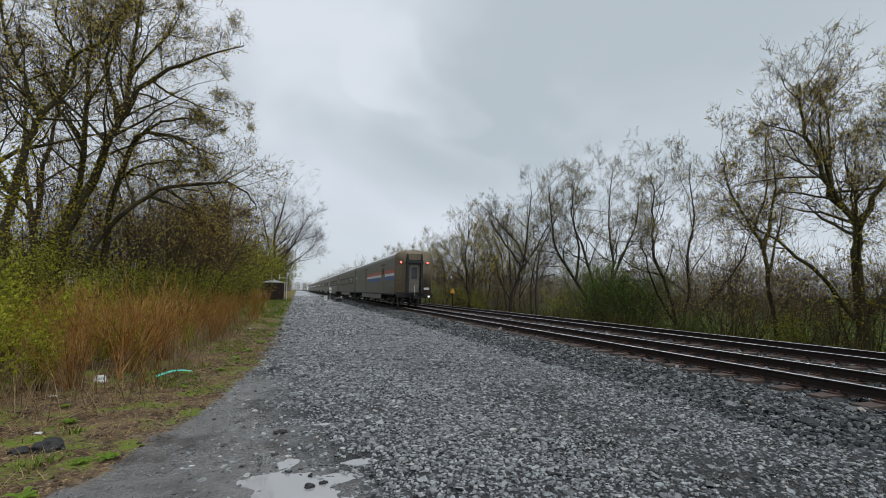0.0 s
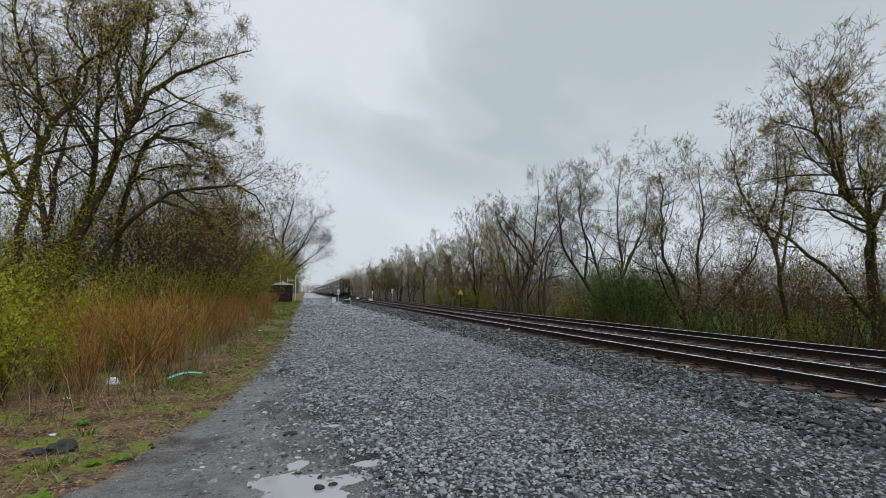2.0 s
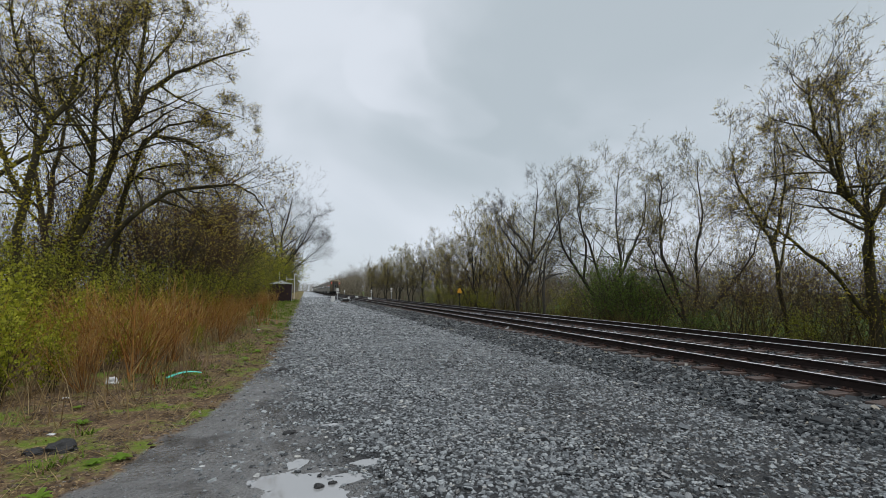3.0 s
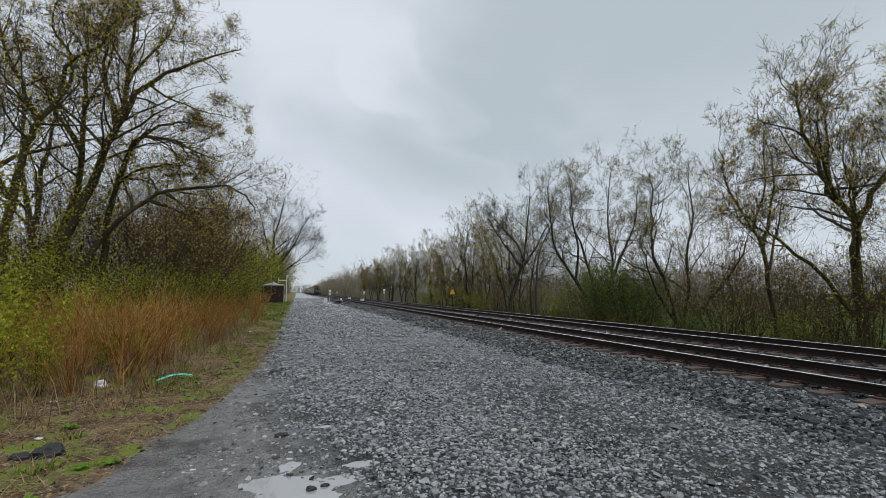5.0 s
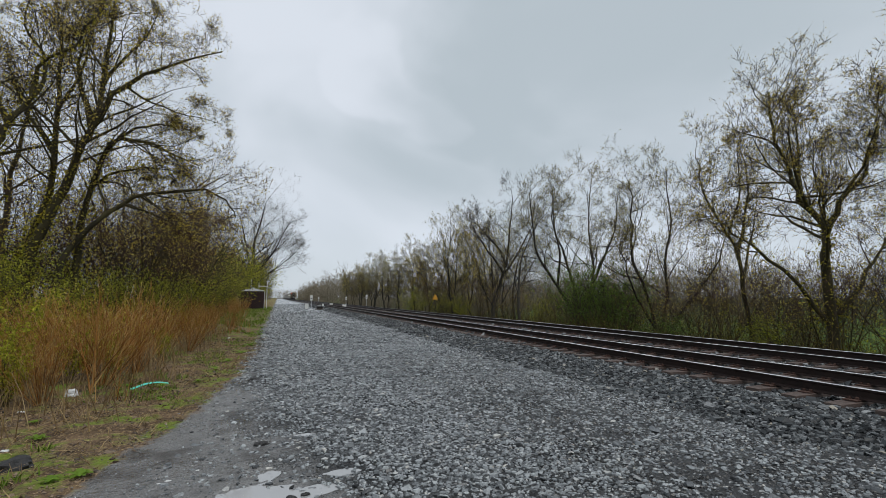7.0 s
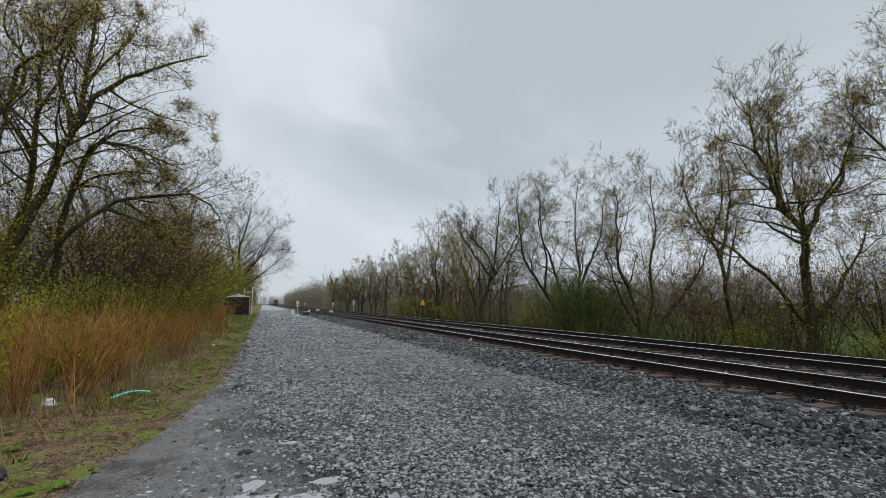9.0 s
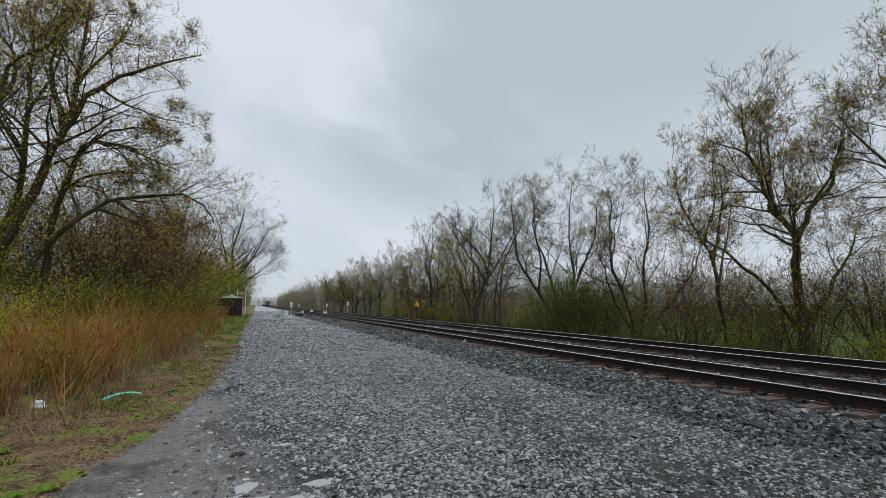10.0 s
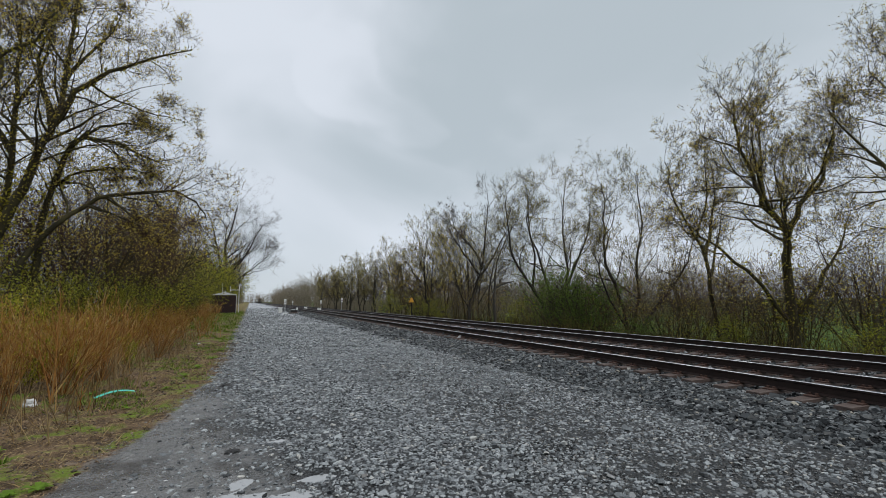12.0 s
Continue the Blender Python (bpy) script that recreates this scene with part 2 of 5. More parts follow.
M_TEAL = simple("teal_plastic_strap", (0.07, 0.52, 0.4), (0.12, 0.65, 0.5), 9, 0.35, 0, 0.1).m
M_CHAR = simple("black_wet_lump", (0.008, 0.008, 0.009), (0.03, 0.028, 0.027), 20, 0.5, 0, 0.6).m
M_BARK = simple("mossy_bark", (0.017, 0.013, 0.007), (0.075, 0.062, 0.018), 3, 0.85, 0, 0.8, (1, 1, 0.3), "World").m
M_BARK_GREY = simple("grey_bark", (0.015, 0.012, 0.009), (0.045, 0.038, 0.028), 3, 0.85, 0, 0.8, (1, 1, 0.3), "World").m
M_TWIG = simple("brown_twigs", (0.018, 0.012, 0.008), (0.05, 0.034, 0.02), 2, 0.8, 0, 0, None, "World").m
M_TWIG_RED = simple("reddish_twigs", (0.05, 0.026, 0.018), (0.10, 0.055, 0.035), 1, 0.8, 0, 0, None, "World").m
# twigs of the distant woods: base colour lifted to stand in for haze
M_TWIG_HAZE = simple("haze_paled_far_twigs", (0.13, 0.108, 0.078), (0.22, 0.185, 0.125), 0.1, 0.85, 0, 0, None, "World").m


def leaf_material(name, tones):
    m = varied(name, tones, 0.55, "island", 8, 0.3, 0)
    tr = m.n.new("ShaderNodeBsdfTranslucent")
    m.l.new(m.b.inputs["Base Color"].links[0].from_socket, tr.inputs[0])
    mixer = m.n.new("ShaderNodeMixShader")
    mixer.inputs[0].default_value = 0.55
    m.l.new(m.b.outputs[0], mixer.inputs[1])
    m.l.new(tr.outputs[0], mixer.inputs[2])
    m.l.new(mixer.outputs[0], m.n["Material Output"].inputs[0])
    return m.m


M_BUD = leaf_material("yellow_green_buds", [(0, (0.3, 0.2, 0.025)), (0.5, (0.56, 0.42, 0.055)), (1, (0.7, 0.58, 0.11))])
M_BUD_PALE = leaf_material("pale_bud_leaves", [(0, (0.26, 0.21, 0.05)), (0.5, (0.38, 0.33, 0.08)), (1, (0.48, 0.4, 0.13))])
M_GREEN = leaf_material("fresh_green_leaves", [(0, (0.16, 0.19, 0.012)), (0.5, (0.37, 0.38, 0.03)), (1, (0.56, 0.54, 0.06))])
M_LEAFY = leaf_material("soft_green_leaves", [(0, (0.06, 0.11, 0.012)), (0.5, (0.13, 0.21, 0.025)), (1, (0.22, 0.3, 0.05))])
M_IVY = leaf_material("mossy_ivy_leaves", [(0, (0.12, 0.11, 0.01)), (0.5, (0.34, 0.29, 0.027)), (1, (0.56, 0.48, 0.055))])
M_GRASS = leaf_material("green_grass", [(0, (0.1, 0.17, 0.015)), (0.6, (0.22, 0.36, 0.04)), (1, (0.4, 0.46, 0.09))])
M_SCRUB = leaf_material("olive_brown_scrub", [(0, (0.045, 0.03, 0.012)), (0.6, (0.15, 0.11, 0.035)), (1, (0.3, 0.24, 0.08))])
M_STRAW = leaf_material("dry_straw", [(0, (0.22, 0.14, 0.065)), (0.6, (0.42, 0.3, 0.15)), (1, (0.6, 0.47, 0.26))])
M_BRUSH = leaf_material("orange_brown_stalks", [(0, (0.17, 0.07, 0.025)), (0.4, (0.5, 0.23, 0.065)), (0.75, (0.66, 0.4, 0.13)), (1, (0.78, 0.62, 0.3))])


# ---- mesh helpers ----
def mesh_from(name, verts, faces, mat, smooth=False):
    me = bpy.data.meshes.new(name)
    verts, faces = np.asarray(verts, dtype=np.float32), np.asarray(faces, dtype=np.int32)
    k = faces.shape[1]
    me.vertices.add(len(verts))
    me.vertices.foreach_set("co", verts.ravel())
    me.loops.add(faces.size)
    me.loops.foreach_set("vertex_index", faces.ravel())
    me.polygons.add(len(faces))
    me.polygons.foreach_set("loop_start", np.arange(0, faces.size, k, dtype=np.int32))
    me.polygons.foreach_set("loop_total", np.full(len(faces), k, dtype=np.int32))
    me.polygons.foreach_set("use_smooth", np.full(len(faces), smooth, dtype=bool))
    me.update(calc_edges=True)
    me.materials.append(mat)
    return me


def mesh_ob(name, verts, faces, mat, parent=None, smooth=False, label="", kind=""):
    ob = new(name, mesh_from(name, verts, faces, mat, smooth))
    ob.parent = parent
    return tagged(ob, label, kind=kind)


def part(name, bm, material, parent=None, label="", smooth=False):
    me = bpy.data.meshes.new(name)
    bmesh.ops.recalc_face_normals(bm, faces=bm.faces)
    for f in bm.faces:
        f.smooth = smooth
    bm.to_mesh(me)
    bm.free()
    me.materials.append(material)
    ob = new(name, me)
    ob.parent = parent
    return tagged(ob, label)


def box(bm, x0, x1, y0, y1, z0, z1, bevel=0.0):
    r = bmesh.ops.create_cube(bm, size=1.0, matrix=Matrix.Translation(((x0 + x1) / 2, (y0 + y1) / 2, (z0 + z1) / 2)) @ Matrix.Diagonal((x1 - x0, y1 - y0, z1 - z0, 1)))
    if bevel:
        edges = list({e for v in r["verts"] for e in v.link_edges})
        bmesh.ops.bevel(bm, geom=edges, offset=bevel, segments=2, affect="EDGES", profile=0.5)
    return bm


def boxed(x0, x1, y0, y1, z0, z1, bevel=0.0):
    return box(bmesh.new(), x0, x1, y0, y1, z0, z1, bevel)


def rod(bm, a, b, r0, r1=None, sides=8):
    a, b = Vector(a), Vector(b)
    d = b - a
    m = Matrix.Translation((a + b) / 2) @ d.to_track_quat("Z", "Y").to_matrix().to_4x4()
    bmesh.ops.create_cone(bm, cap_ends=True, segments=sides, radius1=r0, radius2=r0 if r1 is None else r1, depth=d.length, matrix=m)
    return bm


def prism(bm, outline, y0, y1):
    """An outline in x and z, drawn out along y."""
    a = [bm.verts.new((x, y0, z)) for x, z in outline]
    b = [bm.verts.new((x, y1, z)) for x, z in outline]
    n = len(a)
    for i in range(n):
        bm.faces.new((a[i], a[(i + 1) % n], b[(i + 1) % n], b[i]))
    bm.faces.new(a[::-1])
    bm.faces.new(b)
    return bm


# ---- ground ----
def ramp(x, a, b):
    t = np.clip((x - a) / (b - a), 0, 1)
    return t * t * (3 - 2 * t)


def waves(x, y, seed, size):
    """Smooth uneven relief from a few crossed waves, between about -1 and 1."""
    r = np.random.RandomState(seed)
    s = 0
    for k in range(7):
        a, f = r.uniform(0, 6.28), (0.6 + 0.5 * k) / size
        s = s + np.sin((x * np.cos(a) + y * np.sin(a)) * f * 6.28 + r.uniform(0, 6.28)) / (1 + 0.5 * k)
    return s / 2.6


def height(x, y):
    x, y = np.asarray(x, float), np.asarray(y, float)
    z = 0.17 * ramp(x, 5.9, 7.35) - 1.56 * ramp(x, 14.5, 18.5)
    path = 1 - ramp(np.abs(x - 2.5), 2.5, 4.0)
    path = path * (1 - 0.85 * np.exp(-((x - 0.1) / 0.9) ** 2 - ((y - 4.8) / 1.2) ** 2))
    z = z + 0.016 * waves(x, y, 3, 3.0) * path + (0.006 * waves(x, y, 5, 0.5) + 0.0055 * waves(x, y, 6, 0.2) + 0.003 * waves(x, y, 7, 0.09)) * ramp(x, -3, -1) * ramp(-x, -7, -5)
    verge = ramp(-x, 0.5, 3.0)
    z = z + verge * (0.05 * waves(x, y, 8, 4.0) + 0.02 * waves(x, y, 9, 0.8)) + 0.12 * ramp(-x, 2.0, 8.0)
    z = z + ramp(x, 16, 24) * 0.15 * waves(x, y, 12, 14.0)
    # the hollows that hold the puddles
    for px, py, sx, sy, d in ((0.02, 4.15, 0.42, 0.62, 0.05), (-0.3, 4.72, 0.3, 0.16, 0.022), (-0.02, 5.15, 0.17, 0.2, 0.02), (0.72, 4.95, 0.26, 0.13, 0.034), (0.5, 4.6, 0.2, 0.12, 0.03), (-0.85, 5.4, 0.5, 0.35, 0.012), (0.38, 6.4, 0.2, 0.1, 0.026), (-0.3, 6.9, 0.35, 0.16, 0.014)):
        z = z - d * np.exp(-((x - px) / sx) ** 2 - ((y - py) / sy) ** 2)
    return z


def graded(lo, a, b, hi, step, grow=1.09):
    mid = list(np.arange(a, b, step))
    out, s, v = [], step, b
    while v < hi:
        out.append(v)
        s *= grow
        v += s
    out.append(hi)
    back, s, v = [], step, a - step
    while v > lo:
        back.append(v)
        s *= grow
        v -= s
    back.append(lo)
    return np.array(back[::-1] + mid + out)


gx, gy = graded(-2500, -1.6, 1.6, 2500, 0.035, 1.08), graded(-400, 3.4, 7.4, 4000, 0.035, 1.08)
GX, GY = np.meshgrid(gx, gy)
gi = np.arange(GX.size).reshape(GX.shape)
quads = np.stack([gi[:-1, :-1], gi[:-1, 1:], gi[1:, 1:], gi[1:, :-1]], -1).reshape(-1, 4)
ground = mesh_ob("ground", np.stack([GX, GY, height(GX, GY)], -1).reshape(-1, 3), quads, M_GROUND, smooth=True)
tagged(ground, "wet gravel path, muddy verge, ballast bed and green field", "ground", kind="structure")


def puddle(x0, x1, y0, y1, z, label):
    xs, ys = np.linspace(x0, x1, 6), np.linspace(y0, y1, 6)
    X, Y = np.meshgrid(xs, ys)
    i = np.arange(36).reshape(6, 6)
    f = np.stack([i[:-1, :-1], i[:-1, 1:], i[1:, 1:], i[1:, :-1]], -1).reshape(-1, 4)
    ob = mesh_ob("puddle", np.stack([X, Y, X * 0 + z], -1).reshape(-1, 3), f, M_WATER)
    return tagged(ob, label, "puddle", kind="structure")


puddle(-1.1, 1.2, 3.2, 7.2, -0.0185, "shallow rain puddles on the muddy edge of the gravel path")


# ---- tracks ----
TRACKS = (8.95, 12.67)
TIE_STEP = 0.6


def rail_outline(x, top):
    """A tee rail: foot, web and head, standing on its plate."""
    b = top - 0.17
    half = [(0.07, b), (0.07, b + 0.012), (0.012, b + 0.035), (0.010, b + 0.12), (0.036, b + 0.135), (0.037, b + 0.160), (0.030, b + 0.166)]
    return [(x + u, z) for u, z in half] + [(x - u, z) for u, z in half[::-1]]


def track(cx, label):
    base = new("railway_track")
    base.location = (cx, 0, 0)
    tagged(base, label, "track", "the two tracks")
    for side in (-0.7535, 0.7535):
        rail = part("rail", prism(bmesh.new(), rail_outline(side, RAIL_Z), -60, 1500), M_RAIL, base, "rust-brown steel rail")
        crown = [(side + u, RAIL_Z - d) for u, d in ((-0.0385, 0.010), (-0.037, 0.005), (-0.032, 0.0015), (-0.018, 0.0), (0.018, 0.0), (0.032, 0.0015), (0.037, 0.005), (0.0385, 0.010))]
        part("rail_head", prism(bmesh.new(), crown, -60, 1500), M_RAILHEAD, rail, "polished bright running surface", True)
    tie_me = bpy.data.meshes.new("crosstie")
    bm = boxed(-1.3, 1.3, -0.115, 0.115, RAIL_Z - 0.36, RAIL_Z - 0.185, 0.008)
    bm.to_mesh(tie_me)
    bm.free()
    tie_me.materials.append(M_TIE)
    plate_me = bpy.data.meshes.new("tie_plate")
    bm = boxed(-0.19, 0.19, -0.09, 0.09, RAIL_Z - 0.185, RAIL_Z - 0.168)
    for sx in (-1, 1):
        for sy in (-1, 1):
            box(bm, sx * 0.085 - 0.02, sx * 0.085 + 0.02, sy * 0.05 - 0.016, sy * 0.05 + 0.016, RAIL_Z - 0.17, RAIL_Z - 0.135)
    bm.to_mesh(plate_me)
    bm.free()
    plate_me.materials.append(M_PLATE)
    r = random.Random(int(cx * 10))
    far = bmesh.new()
    for i in range(0, 560):
        y = 0.35 + i * TIE_STEP
        if i < 75:
            tie = new("crosstie", tie_me)
            tie.parent, tie.location, tie.rotation_euler = base, (r.uniform(-0.06, 0.06), y + r.uniform(-0.03, 0.03), r.uniform(-0.012, 0.0)), (0, 0, r.uniform(-0.02, 0.02))
            for side in (-0.7535, 0.7535):
                pl = new("tie_plate", plate_me)
                pl.parent, pl.location = tie, (side - tie.location.x, 0, -tie.location.z)
        else:
            box(far, -1.3, 1.3, y - 0.115, y + 0.115, RAIL_Z - 0.36, RAIL_Z - 0.19)
    tagged(part("distant_tie_row", far, M_TIE, base), kind="stuff")
    return base


track(TRACKS[0], "rusty main track with worn wooden ties in dark ballast")
track(TRACKS[1], "second rusty track beside the tree line")


# ---- loose stone ----
CHIP = np.array([(1, 0, 0), (-1, 0, 0), (0, 1, 0), (0, -1, 0), (0, 0, 1), (0, 0, -1)], float)
CHIP_T = np.array([(0, 2, 4), (2, 1, 4), (1, 3, 4), (3, 0, 4), (2, 0, 5), (1, 2, 5), (3, 1, 5), (0, 3, 5)])


SLAB_T = np.array([(0, 1, 2), (0, 2, 3), (0, 3, 4)] + [t for k in range(5) for t in ((k, k + 5, (k + 1) % 5), ((k + 1) % 5, k + 5, (k + 1) % 5 + 5))])


def stone_shapes(r, n, flat):
    """n angular chips, their longest half side about 1."""
    v = CHIP[None] * r.uniform(0.65, 1.15, (n, 6, 1)) + r.uniform(-0.42, 0.42, (n, 6, 3))
    v *= np.stack([r.uniform(0.9, 1.3, n), r.uniform(0.65, 1.05, n), r.uniform(flat * 0.7, flat * 1.4, n)], 1)[:, None]
    return v


def slab_shapes(r, n, flat):
    """n broken slabs: an uneven five-sided top over a wider foot."""
    a = (np.arange(5) * 1.2566)[None] + r.uniform(-0.45, 0.45, (n, 5))
    rad = r.uniform(0.7, 1.2, (n, 5))
    foot = np.stack([np.cos(a) * rad, np.sin(a) * rad, r.uniform(-1.1, -0.7, (n, 5)) * flat], -1)
    top = foot * r.uniform(0.6, 0.98, (n, 5, 1))
    top[..., 2] = flat * (0.8 + r.uniform(-0.3, 0.3, (n, 5)))
    return np.concatenate([top, foot], 1) * np.stack([r.uniform(0.95, 1.35, n), r.uniform(0.6, 1.0, n), np.ones(n)], 1)[:, None]


def turn_all(v, r, tilt):
    n = len(v)
    a, b = r.uniform(0, 6.283, n), r.normal(0, tilt, n)
    ca, sa, cb, sb = np.cos(a), np.sin(a), np.cos(b), np.sin(b)
    y = v[..., 1] * cb[:, None] - v[..., 2] * sb[:, None]
    z = v[..., 1] * sb[:, None] + v[..., 2] * cb[:, None]
    return np.stack([v[..., 0] * ca[:, None] - y * sa[:, None], v[..., 0] * sa[:, None] + y * ca[:, None], z], -1)


def gravel_edge(y):
    return -0.95 + 4.4 * np.exp(-np.maximum(y, 3.2) / 3.3)


def scatter(seed, patches, keep, size, flat, tilt, slabs=False):
    """Stones strewn over rectangles x0, x1, y0, y1, count, on the ground."""
    r = np.random.RandomState(seed)
    verts = []
    for x0, x1, y0, y1, n, grow in patches:
        x, y = r.uniform(x0, x1, n), r.uniform(y0, y1, n)
        ok = keep(x, y, r)
        x, y = x[ok], y[ok]
        s = size * grow * np.exp(r.normal(0, 0.33, len(x)))
        v = turn_all((slab_shapes if slabs else stone_shapes)(r, len(x), flat), r, tilt) * s[:, None, None]
        z = height(x, y) + s * flat * 0.35
        verts.append(v + np.stack([x, y, z], 1)[:, None])
    v = np.concatenate(verts)
    f = (np.arange(len(v))[:, None, None] * v.shape[1] + (SLAB_T if slabs else CHIP_T)[None]).reshape(-1, 3)
    return v.reshape(-1, 3), f


def on_path(x, y, r):
    e = gravel_edge(y) + 0.5 * waves(x, y, 21, 1.3) - 0.2
    d = np.clip((x - e) / 0.75, 0, 1) ** 1.3
    thin = (0.55 + 0.45 * np.clip(waves(x, y, 23, 2.2) + 0.7, 0, 1)) * (1 - 0.4 * ramp(x, 2.4, 4.2) * ramp(-y, -12, -5))
    pud = np.exp(-((x - 0.02) / 0.42) ** 2 - ((y - 4.2) / 0.6) ** 2) + np.exp(-((x - 0.72) / 0.26) ** 2 - ((y - 4.95) / 0.12) ** 2) + np.exp(-((x - 0.38) / 0.2) ** 2 - ((y - 6.4) / 0.1) ** 2)
    return r.uniform(0, 1, len(x)) < np.maximum(d * thin, 0.07 * (x > e - 1.0)) * (pud < 0.45) * (1 - 0.5 * np.clip((y - 35) / 30, 0, 1))


v, f = scatter(31, [(0, 6, -9, 1.6, 2500, 1.2), (-1.2, 6.3, 1.6, 4, 14000, 1.0), (-1.2, 6.3, 4, 6, 17000, 0.95), (-1.0, 6.3, 6, 10, 24000, 1.0), (-0.9, 6.3, 10, 18, 19000, 1.25)], on_path, 0.0205, 0.32, 0.5, True)
tagged(mesh_ob("path_gravel", v, f, M_STONE, ground), "loose wet grey slabs of crushed stone", kind="stuff")
v, f = scatter(32, [(-0.8, 6.4, 18, 30, 14000, 1.6), (-0.7, 6.4, 30, 60, 10000, 2.2), (-0.6, 6.4, 58, 130, 5000, 3.4)], on_path, 0.0205, 0.5, 0.5)
tagged(mesh_ob("distant_gravel", v, f, M_STONE, ground), "loose wet grey crushed stone", kind="stuff")
v, f = scatter(34, [(2.0, 6.2, 2.4, 7, 10000, 1.1), (2.6, 6.3, 7, 14, 5000, 1.4)], lambda x, y, r: r.uniform(0, 1, len(x)) < 0.35 + 0.65 * ramp(x, 2.2, 3.4), 0.0095, 0.5, 0.4)
tagged(mesh_ob("fine_chippings", v, f, M_FINES, ground), "fine brownish wet stone chippings", kind="stuff")


def on_shoulder(x, y, r):
    e = 5.95 + 0.2 * waves(x, y, 41, 1.6)
    in_bed = (np.abs(x - TRACKS[0]) > 1.34) & (np.abs(x - TRACKS[1]) > 1.34)
    off = np.abs((y - 0.35 + TIE_STEP / 2) % TIE_STEP - TIE_STEP / 2)
    return np.where(in_bed, r.uniform(0, 1, len(x)) < np.clip((x - e) / 0.3, 0, 1), off > 0.16)


def on_mud(x, y, r):
    return (x > -0.45 - 3.6 * np.exp(-y / 5.3) - 0.2) & (x < gravel_edge(y) + 0.6) & (waves(x, y, 25, 1.1) + r.normal(0, 0.5, len(x)) > 0.1)


v, f = scatter(33, [(-2.2, 1.5, 3.4, 8, 9000, 1.0), (-1.6, 0.6, 8, 16, 5000, 1.4)], on_mud, 0.007, 0.5, 0.3)
tagged(mesh_ob("mud_grit", v, f, M_STONE, ground), "fine grit pressed into wet mud", kind="stuff")

v, f = scatter(43, [(5.7, 7.75, -9, 0.8, 1500, 1.2), (5.7, 7.75, 0.8, 5, 9500, 1.0), (5.7, 7.75, 5, 10, 11500, 1.0), (5.7, 7.75, 10, 20, 12500, 1.15)], on_shoulder, 0.03, 0.5, 0.6, True)
tagged(mesh_ob("track_ballast", v, f, M_BALLAST, ground), "coarse dark wet ballast on the shoulder of the track", kind="stuff")
v, f = scatter(44, [(5.8, 7.75, 20, 60, 11000, 1.6), (5.8, 7.75, 60, 120, 3500, 3.0), (7.7, 14.5, 0.8, 12, 15000, 1.1), (7.7, 14.5, 12, 40, 6000, 2.1)], on_shoulder, 0.032, 0.7, 0.7)
tagged(mesh_ob("track_bed_stone", v, f, M_BALLAST, ground), "coarse dark wet ballast between the ties", kind="stuff")


# ---- train ----
CAR_LEN, CAR_W, CAR_H = 25.6, 3.15, 4.6


def car_outline(w, z0, z1, inset=0.0):
    """The section of a car: straight sides, rounded roof."""
    h = w / 2 - inset
    pts = [(h - 0.05, z0), (h, z0 + 0.25), (h, z1 - 0.62), (h - 0.05, z1 - 0.42), (h - 0.16, z1 - 0.26), (h - 0.38, z1 - 0.14), (h - 0.85, z1 - 0.05), (0.0, z1)]
    return pts + [(-x, z) for x, z in pts[-2::-1]]


def truck(parent, y):
    """A four-wheeled bogie: two axles with wheels, side frames and bolster."""
    bm = bmesh.new()
    for sx in (-1, 1):
        box(bm, sx * 1.05 - 0.08, sx * 1.05 + 0.08, y - 1.6, y + 1.6, 0.52, 0.72, 0.03)
        for dy in (-1.3, 1.3):
            box(bm, sx * 1.05 - 0.12, sx * 1.05 + 0.12, y + dy - 0.2, y + dy + 0.2, 0.3, 0.62, 0.03)
        rod(bm, (sx * 1.05, y - 0.3, 0.45), (sx * 1.05, y - 0.3, 0.9), 0.13)
        rod(bm, (sx * 1.05, y + 0.3, 0.45), (sx * 1.05, y + 0.3, 0.9), 0.13)
    box(bm, -1.1, 1.1, y - 0.25, y + 0.25, 0.6, 0.85)
    bogie = part("truck", bm, M_UNDER, parent, "grimy black truck frame")
    for dy in (-1.3, 1.3):
        bm = bmesh.new()
        rod(bm, (-0.9, y + dy, 0.46), (0.9, y + dy, 0.46), 0.08)
        for sx in (-1, 1):
            rod(bm, (sx * 0.78, y + dy, 0.46), (sx * 0.68, y + dy, 0.46), 0.46, 0.46, 24)
            rod(bm, (sx * 0.68, y + dy, 0.46), (sx * 0.65, y + dy, 0.46), 0.49, 0.49, 24)
        part("wheelset", bm, M_WHEEL, bogie, "worn steel wheels on an axle")


